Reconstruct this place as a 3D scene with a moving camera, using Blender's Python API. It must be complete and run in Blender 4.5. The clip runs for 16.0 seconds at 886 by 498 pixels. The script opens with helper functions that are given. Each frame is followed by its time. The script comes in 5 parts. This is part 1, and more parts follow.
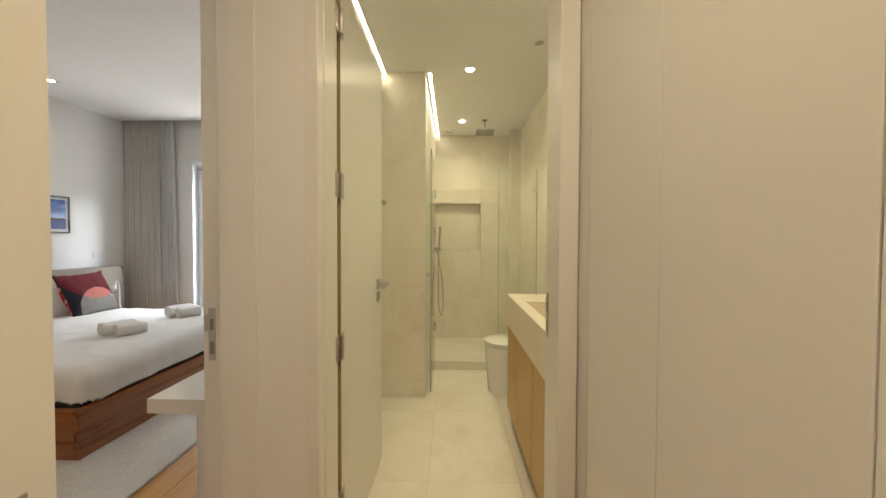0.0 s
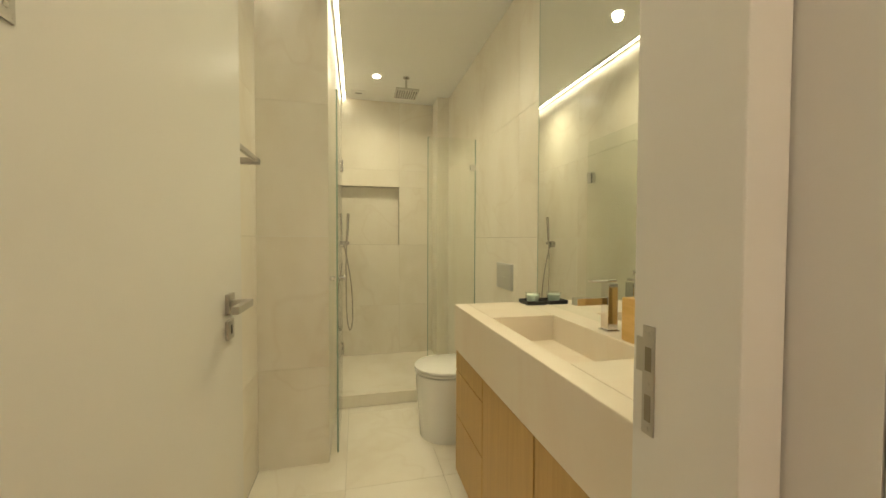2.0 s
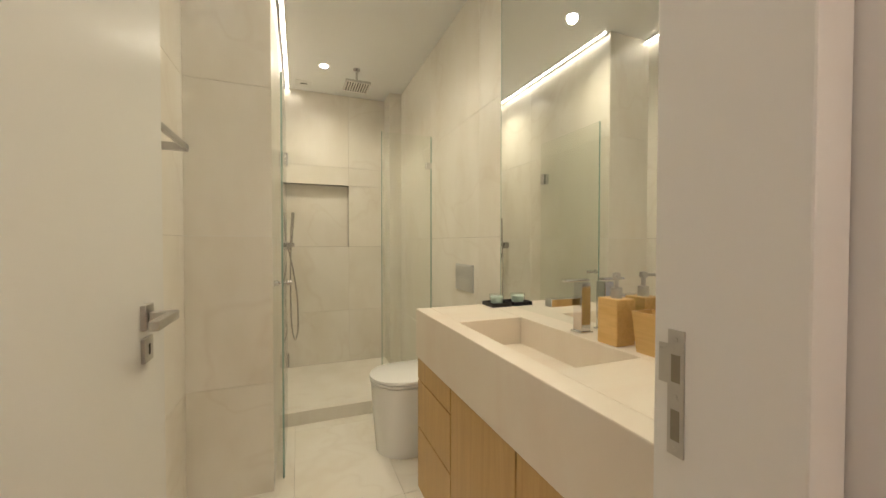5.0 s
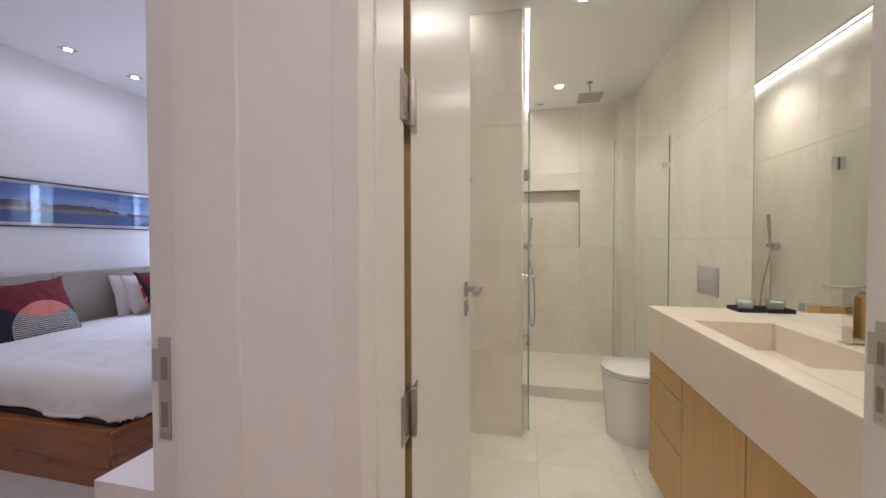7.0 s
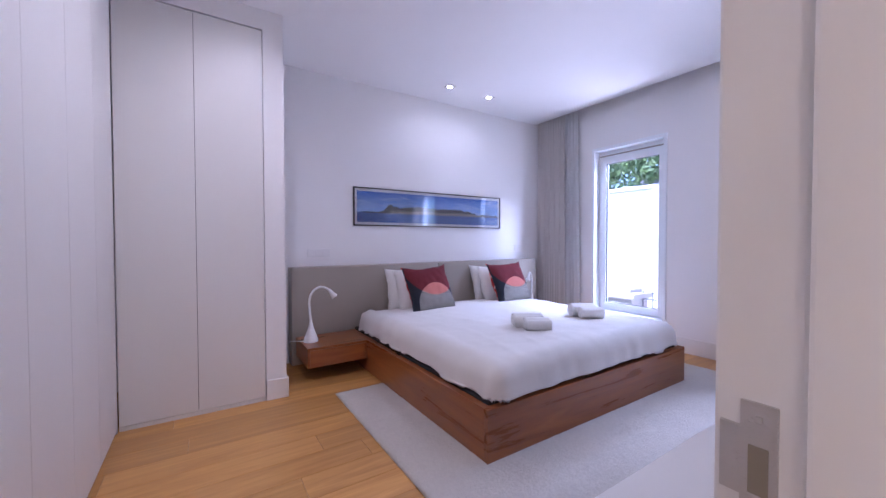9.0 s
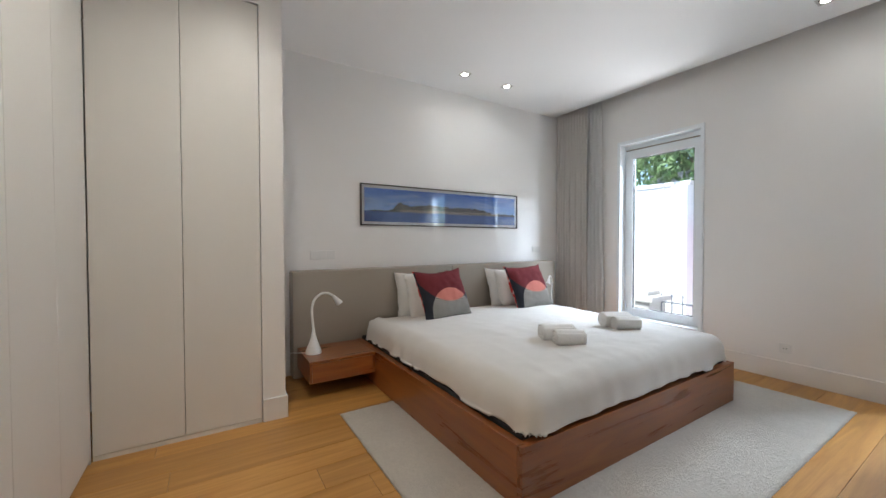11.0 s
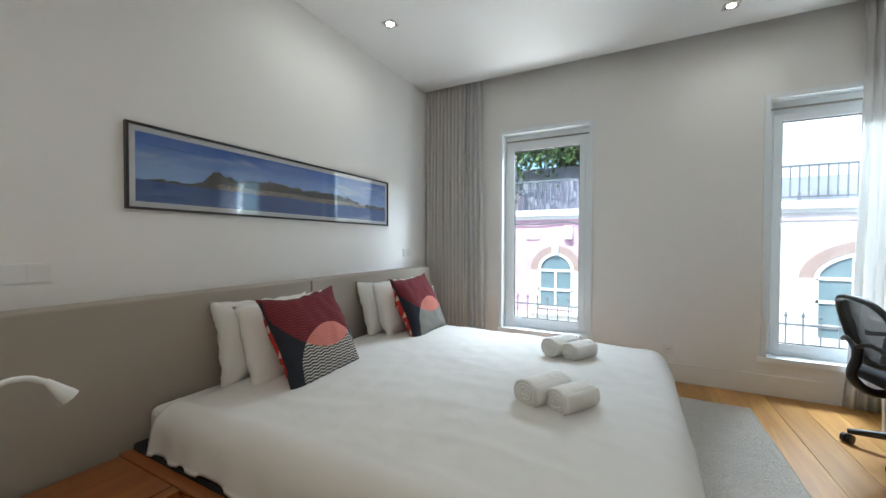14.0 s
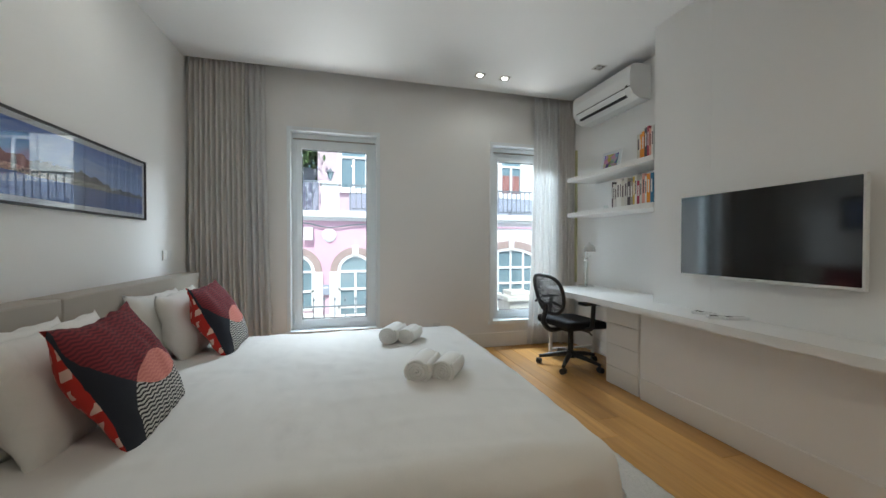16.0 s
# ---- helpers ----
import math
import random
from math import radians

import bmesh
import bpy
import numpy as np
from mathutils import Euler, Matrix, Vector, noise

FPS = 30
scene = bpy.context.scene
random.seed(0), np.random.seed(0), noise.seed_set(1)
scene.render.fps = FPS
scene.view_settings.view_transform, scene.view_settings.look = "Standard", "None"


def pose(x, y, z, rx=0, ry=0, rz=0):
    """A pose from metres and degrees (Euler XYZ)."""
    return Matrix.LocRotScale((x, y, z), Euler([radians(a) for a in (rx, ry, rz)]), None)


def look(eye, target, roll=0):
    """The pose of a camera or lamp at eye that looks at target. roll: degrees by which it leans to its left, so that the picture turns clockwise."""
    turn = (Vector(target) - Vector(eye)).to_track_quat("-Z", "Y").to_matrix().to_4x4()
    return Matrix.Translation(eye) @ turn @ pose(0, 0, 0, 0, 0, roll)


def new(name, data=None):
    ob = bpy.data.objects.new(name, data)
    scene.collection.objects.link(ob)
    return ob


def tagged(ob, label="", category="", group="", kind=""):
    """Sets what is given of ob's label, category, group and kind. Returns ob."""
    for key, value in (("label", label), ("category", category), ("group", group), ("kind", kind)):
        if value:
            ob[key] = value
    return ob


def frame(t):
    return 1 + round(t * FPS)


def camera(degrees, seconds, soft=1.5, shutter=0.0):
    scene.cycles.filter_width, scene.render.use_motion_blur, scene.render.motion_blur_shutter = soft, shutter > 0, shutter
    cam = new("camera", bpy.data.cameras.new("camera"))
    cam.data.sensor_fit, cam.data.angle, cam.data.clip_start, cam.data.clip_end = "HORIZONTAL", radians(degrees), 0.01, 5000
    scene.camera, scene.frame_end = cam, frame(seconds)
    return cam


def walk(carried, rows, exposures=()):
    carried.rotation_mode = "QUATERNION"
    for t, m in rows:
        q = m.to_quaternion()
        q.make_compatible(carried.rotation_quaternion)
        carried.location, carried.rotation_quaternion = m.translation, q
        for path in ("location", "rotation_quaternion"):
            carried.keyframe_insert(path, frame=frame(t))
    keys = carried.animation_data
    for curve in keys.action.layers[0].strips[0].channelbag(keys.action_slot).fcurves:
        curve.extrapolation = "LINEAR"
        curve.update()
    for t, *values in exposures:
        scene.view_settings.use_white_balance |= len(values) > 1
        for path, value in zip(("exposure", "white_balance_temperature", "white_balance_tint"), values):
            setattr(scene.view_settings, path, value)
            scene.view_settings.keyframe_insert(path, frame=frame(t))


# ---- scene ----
cam = camera(100.3, 16.0)
PATH = [
    (0, (-0.004, 0.014, 1.283), (-0.054, 2.013, 1.236), 0.2),
    (0.5, (-0.026, 0.368, 1.258), (-0.072, 2.367, 1.211), 0.2),
    (1, (-0.042, 0.618, 1.245), (-0.024, 2.617, 1.201), 0.2),
    (1.5, (-0.063, 0.807, 1.227), (0.197, 2.789, 1.18), 0.4),
    (2, (-0.075, 0.928, 1.219), (0.381, 2.874, 1.165), 0.2),
    (2.5, (-0.104, 1.052, 1.197), (0.54, 2.945, 1.152), 0.3),
    (3, (-0.126, 1.17, 1.177), (0.71, 2.986, 1.134), 0.2),
    (4.1, (-0.14, 1.27, 1.175), (0.88, 2.99, 1.135), 0.2),
    (5.5, (-0.09, 0.887, 1.225), (0.362, 2.834, 1.187), 0.0),
    (6, (-0.125, 0.778, 1.232), (0.084, 2.767, 1.191), 0.1),
    (6.5, (-0.167, 0.717, 1.225), (-0.239, 2.715, 1.18), 0.2),
    (7, (-0.197, 0.677, 1.218), (-0.633, 2.628, 1.177), -0.1),
    (7.5, (-0.279, 0.662, 1.211), (-1.082, 2.493, 1.168), -0.1),
    (8, (-0.38, 0.674, 1.206), (-1.543, 2.301, 1.16), -0.2),
    (8.5, (-0.522, 0.718, 1.207), (-1.989, 2.077, 1.16), -0.3),
    (9, (-0.659, 0.811, 1.186), (-2.334, 1.903, 1.143), -0.1),
    (11.5, (-1.096, 0.986, 1.203), (-2.79, 2.048, 1.161), -0.1),
    (12, (-1.266, 1.09, 1.21), (-2.884, 2.265, 1.158), -0.0),
    (12.5, (-1.496, 1.151, 1.207), (-2.97, 2.502, 1.157), 0.1),
    (13, (-1.822, 1.165, 1.213), (-3.085, 2.715, 1.171), 0.3),
    (13.5, (-2.063, 1.25, 1.2), (-3.165, 2.918, 1.16), 0.3),
    (14, (-2.35, 1.309, 1.2), (-3.273, 3.083, 1.163), 0.2),
    (14.5, (-2.631, 1.305, 1.175), (-3.295, 3.191, 1.147), 0.2),
    (15, (-2.814, 1.253, 1.167), (-3.093, 3.233, 1.14), 0.3),
    (15.5, (-2.967, 1.172, 1.166), (-2.839, 3.168, 1.146), 0.2),
    (16, (-3.085, 1.089, 1.182), (-2.567, 3.02, 1.158), 0.1),
]
EXPOSURES = [(0, 1.2, 6500, 10), (3, 1.2, 6500, 10), (5.5, 1.25, 5550, 24), (7, 1.24, 5220, 28), (7.5, 1.3, 5080, 31),
             (9, 1.5, 4950, 36), (11.5, 1.3, 6050, 6), (14.5, 1.07, 5850, 4), (16, 0.85, 5980, 4)]
walk(cam, [(t, look(eye, target, roll)) for t, eye, target, roll in PATH], EXPOSURES)

# ---- light ----
world = bpy.data.worlds.new("sky")
scene.world = world
world.use_nodes = True
sky = world.node_tree.nodes.new("ShaderNodeTexSky")
sky.sky_type, sky.sun_disc = "NISHITA", False
sky.sun_elevation, sky.sun_rotation = radians(53), radians(196)
world.node_tree.links.new(sky.outputs[0], world.node_tree.nodes["Background"].inputs[0])
world.node_tree.nodes["Background"].inputs[1].default_value = 0.15
sun = bpy.data.lights.new("sun", "SUN")
sun.energy, sun.angle, sun.color = 4.4, radians(0.5), (1, 0.95, 0.88)
new("sun", sun).matrix_world = look((-5, -12, 24), (0, 5, 0))


def downlight(x, y, z, watts, colour, spread=165, blend=1.0, radius=0.03):
    data = bpy.data.lights.new("downlight", "SPOT")
    data.energy, data.color, data.spot_size, data.spot_blend, data.shadow_soft_size = watts, colour, radians(spread), blend, radius
    new("downlight", data).matrix_world = pose(x, y, z)


def sky_fill(x, watts):
    """Added unseen lamp: stands in for the sky a window sees above its head."""
    data = bpy.data.lights.new("sky_fill_lamp", "AREA")
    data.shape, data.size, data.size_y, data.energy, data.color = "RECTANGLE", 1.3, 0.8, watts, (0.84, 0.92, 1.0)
    new("sky_fill_lamp", data).matrix_world = look((x, 6.5, 3.1), (x, 3.4, 1.0))


def street_fill(x, watts):
    """Added unseen lamp: stands in for the sunlit street below a window's sill."""
    data = bpy.data.lights.new("street_fill_lamp", "AREA")
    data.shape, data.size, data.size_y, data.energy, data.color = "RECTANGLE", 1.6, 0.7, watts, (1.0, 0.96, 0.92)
    new("street_fill_lamp", data).matrix_world = look((x, 6.3, -0.3), (x, 3.2, 2.8))


street_fill(-3.17, 40)
street_fill(-1.05, 40)
sky_fill(-3.17, 140)
sky_fill(-1.05, 140)

BEDLIGHT, ENTRY_FILL, BATHLIGHT, HALLLIGHT = (1.0, 0.93, 0.83), (1.0, 0.89, 0.74), (1.0, 0.885, 0.545), (1.0, 0.78, 0.5)
# Last two bed spots and third bath spot: unseen, added to fill the rooms.
BED_SPOTS = ((-4.04, 3.11), (-4.04, 3.665), (-1.77, 4.58), (-1.50, 4.58), (-2.2, 1.1), (-2.9, 1.1))
BATH_SPOTS = ((0.13, 2.96), (0.10, 4.22), (0.5, 1.9))
for x, y in BED_SPOTS:
    downlight(x, y, 2.862, (3.4 if x < -3 else 2.0) if y > 2 else 16.0, BEDLIGHT if y > 2 else ENTRY_FILL)
for x, y in BATH_SPOTS:
    downlight(x, y, 2.612, 14.2, BATHLIGHT, 150)
for x, y in ((0.1, 0.45), (0.02, -0.6)):
    downlight(x, y, 2.612, 16.8, HALLLIGHT)


# ---- materials ----
class Nodes:
    """Short hand for node trees: sockets or numbers in, a socket out."""

    def __init__(self, tree):
        self.tree = tree

    def node(self, kind, out=0, inputs=(), operation="", data_type="", blend_type=""):
        n = self.tree.nodes.new(kind)
        if operation:
            n.operation = operation
        if data_type:
            n.data_type = data_type
        if blend_type:
            n.blend_type = blend_type
        for slot, value in dict(inputs).items():
            if isinstance(value, bpy.types.NodeSocket):
                self.tree.links.new(value, n.inputs[slot])
            else:
                n.inputs[slot].default_value = value
        return n.outputs[out]

    def math(self, op, a, b=0.0, c=0.0):
        return self.node("ShaderNodeMath", 0, {0: a, 1: b, 2: c}, operation=op)

    def coords(self, scale=(1, 1, 1), kind="Object"):
        c = self.tree.nodes.new("ShaderNodeTexCoord").outputs[kind]
        return self.node("ShaderNodeMapping", 0, {"Vector": c, "Scale": scale})

    def world(self, scale=(1, 1, 1), rotation=(0, 0, 0)):
        c = self.tree.nodes.new("ShaderNodeNewGeometry").outputs["Position"]
        return self.node("ShaderNodeMapping", 0, {"Vector": c, "Scale": scale, "Rotation": rotation})

    def noise(self, vector, scale, detail=4.0, rough=0.55, distortion=0.0):
        return self.node("ShaderNodeTexNoise", 0, {"Vector": vector, "Scale": scale, "Detail": detail, "Roughness": rough, "Distortion": distortion})

    def ramp(self, fac, *stops):
        n = self.tree.nodes.new("ShaderNodeValToRGB")
        self.tree.links.new(fac, n.inputs[0])
        while len(n.color_ramp.elements) < len(stops):
            n.color_ramp.elements.new(0.5)
        for e, (at, colour) in zip(n.color_ramp.elements, stops):
            e.position = at
            e.color = (*colour, 1) if isinstance(colour, tuple) else (colour, colour, colour, 1)
        return n.outputs[0]

    def mix(self, fac, a, b, blend="MIX"):
        a, b = [(*v, 1) if isinstance(v, tuple) else v for v in (a, b)]
        return self.node("ShaderNodeMix", 2, {0: fac, 6: a, 7: b}, data_type="RGBA", blend_type=blend)

    def bump(self, height, strength=0.2, distance=0.01):
        return self.node("ShaderNodeBump", 0, {"Height": height, "Strength": strength, "Distance": distance})

    def between(self, v, lo, hi):
        return self.math("MULTIPLY", self.math("GREATER_THAN", v, lo), self.math("LESS_THAN", v, hi))


def material(name, colour=(0.8, 0.8, 0.8), rough=0.5, metal=0.0, coat=0.0, build=None, **more):
    m = bpy.data.materials.new(name)
    m.use_nodes = True
    b = m.node_tree.nodes["Principled BSDF"]
    b.inputs["Base Color"].default_value = (*colour, 1)
    b.inputs["Roughness"].default_value = rough
    b.inputs["Metallic"].default_value = metal
    b.inputs["Coat Weight"].default_value = coat
    b.inputs["Coat Roughness"].default_value = 0.06
    for key, value in more.items():
        b.inputs[key.replace("_", " ")].default_value = value
    if build:
        n = Nodes(m.node_tree)
        for key, value in build(n).items():
            m.node_tree.links.new(value, b.inputs[key])
    return m


def paint(colour, grain=0.06):
    def build(n):
        p = n.world()
        big = n.noise(p, 1.3, 3)
        fine = n.noise(p, 220, 2)
        dark = tuple(c * 0.955 for c in colour)
        return {"Base Color": n.mix(big, dark, colour), "Normal": n.bump(fine, grain, 0.002),
                "Roughness": n.ramp(n.noise(p, 6), (0.3, 0.5), (0.7, 0.62))}
    return build


def lacquer(colour, rough):
    def build(n):
        p = n.world()
        return {"Base Color": n.mix(n.noise(p, 2.1, 3), tuple(c * 0.965 for c in colour), colour),
                "Roughness": n.ramp(n.noise(p, 3, 2), (0.3, rough), (0.7, rough * 1.12)), "Normal": n.bump(n.noise(p, 14, 2), 0.02, 0.002)}
    return build


def wood(low, high, along="y", scale=1.0, rough=0.35, per_piece=True):
    """Long grain along one axis, with slow colour drift and dark pores."""
    stretch = {"x": (0.6, 9, 9), "y": (9, 0.6, 9), "z": (9, 9, 0.6)}[along]

    def build(n):
        p = n.world()
        random_tone = n.node("ShaderNodeObjectInfo", 5)
        shift = n.node("ShaderNodeCombineXYZ", 0, {0: n.math("MULTIPLY", random_tone, 17.0 if per_piece else 0.0), 1: n.math("MULTIPLY", random_tone, 31.0 if per_piece else 0.0), 2: 0.0})
        q = n.node("ShaderNodeVectorMath", 0, {0: p, 1: shift}, operation="ADD")
        q = n.node("ShaderNodeMapping", 0, {"Vector": q, "Scale": tuple(s * scale for s in stretch)})
        grain = n.noise(q, 1.6, 6, 0.6, 1.2)
        pore = n.noise(q, 9.0, 3, 0.6, 0.4)
        base = n.ramp(grain, (0.28, low), (0.72, high))
        base = n.mix(n.math("MULTIPLY", n.ramp(pore, (0.52, 0.0), (0.68, 1.0)), 0.13), base, tuple(c * 0.65 for c in low))
        tone = n.math("ADD", n.math("MULTIPLY", random_tone, 0.3 if per_piece else 0.0), 0.85 if per_piece else 1.0)
        base = n.mix(1.0, base, n.node("ShaderNodeCombineColor", 0, {0: tone, 1: tone, 2: tone}), "MULTIPLY")
        return {"Base Color": base, "Normal": n.bump(pore, 0.08, 0.002), "Roughness": n.ramp(grain, (0.2, rough * 0.85), (0.8, rough * 1.25))}
    return build


def marble(n):
    p = n.world()
    tone = n.node("ShaderNodeObjectInfo", 5)
    shift = n.node("ShaderNodeCombineXYZ", 0, {0: n.math("MULTIPLY", tone, 13.0), 1: n.math("MULTIPLY", tone, 7.0), 2: n.math("MULTIPLY", tone, 5.0)})
    q = n.node("ShaderNodeVectorMath", 0, {0: p, 1: shift}, operation="ADD")
    cloud = n.noise(q, 1.6, 2, 0.5)
    stain = n.noise(n.node("ShaderNodeMapping", 0, {"Vector": q, "Scale": (1.0, 1.0, 0.5), "Rotation": (0.5, 0.4, 0.0)}), 3.4, 3, 0.55)
    base = n.mix(cloud, (0.80, 0.76, 0.67), (0.85, 0.82, 0.745))
    base = n.mix(n.math("MULTIPLY", n.ramp(stain, (0.42, 0.0), (0.82, 1.0)), 0.5), base, (0.66, 0.59, 0.46))
    drift = n.noise(n.node("ShaderNodeMapping", 0, {"Vector": q, "Scale": (1.0, 1.0, 0.7), "Rotation": (0.2, 0.7, 0.3)}), 1.1, 4, 0.55, 0.5)
    base = n.mix(n.math("MULTIPLY", n.ramp(drift, (0.5, 0.0), (0.75, 1.0)), 0.4), base, (0.66, 0.63, 0.54))
    thread = n.math("ABSOLUTE", n.math("SUBTRACT", n.noise(q, 1.3, 3, 0.5, 0.7), 0.5))
    base = n.mix(n.math("MULTIPLY", n.ramp(thread, (0.0, 1.0), (0.02, 0.0)), 0.13), base, (0.55, 0.45, 0.33))
    return {"Base Color": base, "Normal": n.bump(n.noise(p, 40, 3), 0.02, 0.002)}


def onyx(n):
    p = n.world()
    cloud = n.noise(p, 2.4, 2, 0.5, 0.5)
    vein = n.noise(n.node("ShaderNodeMapping", 0, {"Vector": p, "Scale": (1, 1.8, 0.35), "Rotation": (0.3, 0.2, 0.1)}), 2.6, 4, 0.6, 0.4)
    base = n.mix(cloud, (0.8, 0.685, 0.555), (0.84, 0.785, 0.685))
    base = n.mix(n.math("MULTIPLY", n.ramp(vein, (0.5, 0.0), (0.8, 1.0)), 0.3), base, (0.68, 0.48, 0.34))
    return {"Base Color": base}


def cloth(colour, weave=900.0, fold=5.0, strength=0.25, rough=0.9):
    def build(n):
        p = n.world()
        thread = n.noise(p, weave, 2)
        crease = n.noise(p, fold, 4, 0.55, 0.6)
        return {"Base Color": n.mix(n.noise(p, 3.0, 3), tuple(c * 0.93 for c in colour), colour),
                "Normal": n.bump(n.math("ADD", n.math("MULTIPLY", thread, 0.15), crease), strength, 0.02)}
    return build


def shag(colour):
    def build(n):
        p = n.world()
        tuft = n.noise(p, 48, 7, 0.72)
        patch = n.noise(p, 5, 4)
        base = n.mix(patch, tuple(c * 0.84 for c in colour), colour)
        base = n.mix(n.math("MULTIPLY", n.ramp(tuft, (0.3, 1.0), (0.62, 0.0)), 0.28), base, tuple(c * 0.6 for c in colour))
        return {"Base Color": base, "Normal": n.bump(tuft, 0.9, 0.02)}
    return build


def glass_material(name, tint, gloss=1.0):
    m = bpy.data.materials.new(name)
    m.use_nodes = True
    t = m.node_tree
    t.nodes.remove(t.nodes["Principled BSDF"])
    n = Nodes(t)
    clear = n.node("ShaderNodeBsdfTransparent", 0, {0: (*tint, 1)})
    shine = n.node("ShaderNodeBsdfGlossy", 0, {"Roughness": 0.01})
    facing = n.node("ShaderNodeLayerWeight", 1, {0: 0.5})
    fac = n.math("MULTIPLY", n.math("MULTIPLY_ADD", n.math("POWER", facing, 4.0), 0.8, 0.035), gloss)
    t.links.new(n.node("ShaderNodeMixShader", 0, {0: fac, 1: clear, 2: shine}), t.nodes["Material Output"].inputs[0])
    return m


def glow(name, colour, strength):
    m = bpy.data.materials.new(name)
    m.use_nodes = True
    b = m.node_tree.nodes["Principled BSDF"]
    b.inputs["Base Color"].default_value = (0.9, 0.9, 0.9, 1)
    b.inputs["Emission Color"].default_value = (*colour, 1)
    b.inputs["Emission Strength"].default_value = strength
    return m


def panorama(n):
    """A coast: deep blue sky with drifting cloud, a dark ridge with one steep rock, a pale town at the shore, blue sea."""
    p = n.coords()
    sep = n.node("ShaderNodeSeparateXYZ", 0, {0: p}).node
    y, z = sep.outputs[1], sep.outputs[2]
    sky_tone = n.ramp(n.math("MULTIPLY_ADD", z, 3.0, 0.45), (0.3, (0.33, 0.52, 0.85)), (0.9, (0.04, 0.15, 0.56)))
    cloud = n.noise(n.coords((1, 1.3, 7)), 2.2, 7, 0.62, 0.8)
    sky_tone = n.mix(n.math("MULTIPLY", n.ramp(cloud, (0.5, 0.0), (0.74, 1.0)), 0.6), sky_tone, (0.58, 0.66, 0.78))
    line = n.node("ShaderNodeCombineXYZ", 0, {0: 0.0, 1: y, 2: 0.0})
    ridge = n.math("MULTIPLY", n.math("SUBTRACT", n.noise(line, 13.0, 7, 0.55), 0.5), 0.1)
    height = ridge
    for at, wide, tall in ((-0.6, 0.07, 0.075), (-0.44, 0.16, 0.05), (-0.2, 0.17, 0.07), (0.12, 0.22, 0.06), (0.42, 0.2, 0.055), (0.85, 0.15, 0.02)):
        bell = n.math("POWER", 2.718, n.math("MULTIPLY", n.math("POWER", n.math("DIVIDE", n.math("SUBTRACT", y, at), wide), 2.0), -1.0))
        height = n.math("MULTIPLY_ADD", bell, tall, height)
    hill = n.math("LESS_THAN", z, n.math("SUBTRACT", height, 0.055))
    rock = n.ramp(n.noise(p, 24, 6, 0.65), (0.35, (0.03, 0.04, 0.048)), (0.7, (0.13, 0.115, 0.1)))
    base = n.mix(hill, sky_tone, rock)
    shore = n.math("ADD", -0.062, n.math("MULTIPLY", n.noise(line, 3.5, 3), 0.03))
    near = n.math("MULTIPLY", n.math("GREATER_THAN", y, -0.6), n.math("LESS_THAN", y, 0.7))
    town = n.math("MULTIPLY", n.between(n.math("SUBTRACT", z, shore), -0.018, 0.014), n.math("GREATER_THAN", n.noise(n.coords((1, 1, 1.6)), 75, 2), 0.5))
    base = n.mix(n.math("MULTIPLY", n.math("MULTIPLY", town, near), 0.8), base, (0.55, 0.49, 0.4))
    sea = n.math("LESS_THAN", z, n.math("SUBTRACT", shore, 0.018))
    water = n.ramp(n.noise(n.coords((1, 1.5, 14)), 5, 4), (0.3, (0.03, 0.08, 0.29)), (0.75, (0.08, 0.17, 0.45)))
    return {"Base Color": n.mix(sea, base, water)}


def cushion_front(n):
    """Navy ground, maroon ribbed field, a disc that is salmon above and black-and-white ribbed below."""
    p = n.coords()
    sep = n.node("ShaderNodeSeparateXYZ", 0, {0: p}).node
    u, v = sep.outputs[0], sep.outputs[2]
    wave = n.math("SINE", n.math("MULTIPLY", u, 150.0))
    rib = n.math("GREATER_THAN", n.math("SINE", n.math("ADD", n.math("MULTIPLY", v, 430.0), n.math("MULTIPLY", wave, 1.3))), 0.0)
    navy, maroon = (0.018, 0.021, 0.03), (0.2, 0.022, 0.028)
    field = n.mix(n.math("MULTIPLY", rib, 0.6), maroon, (0.035, 0.008, 0.014))
    d_field = n.math("SQRT", n.math("ADD", n.math("POWER", n.math("SUBTRACT", u, 0.03), 2.0), n.math("POWER", n.math("SUBTRACT", v, 0.195), 2.0)))
    in_field = n.math("LESS_THAN", d_field, 0.28)
    base = n.mix(in_field, navy, field)
    d = n.math("SQRT", n.math("ADD", n.math("POWER", n.math("SUBTRACT", u, 0.02), 2.0), n.math("POWER", n.math("ADD", v, 0.175), 2.0)))
    disc = n.math("LESS_THAN", d, 0.215)
    low = n.mix(rib, (0.015, 0.015, 0.017), (0.5, 0.48, 0.43))
    high = n.mix(n.math("MULTIPLY", rib, 0.35), (0.62, 0.22, 0.17), (0.42, 0.1, 0.09))
    base = n.mix(disc, base, n.mix(in_field, low, high))
    return {"Base Color": base, "Normal": n.bump(n.noise(n.world(), 700, 2), 0.3, 0.003)}


def cushion_back(n):
    p = n.coords((1, 1, 1))
    sep = n.node("ShaderNodeSeparateXYZ", 0, {0: p}).node
    u, v = sep.outputs[0], sep.outputs[2]
    a = n.math("FRACT", n.math("MULTIPLY", n.math("ADD", u, n.math("MULTIPLY", v, 0.3)), 22.0))
    b = n.math("FRACT", n.math("MULTIPLY", v, 15.0))
    spot = n.math("MULTIPLY", n.between(a, 0.2, 0.62), n.between(b, 0.25, 0.75))
    return {"Base Color": n.mix(spot, (0.5, 0.03, 0.022), (0.72, 0.5, 0.42))}


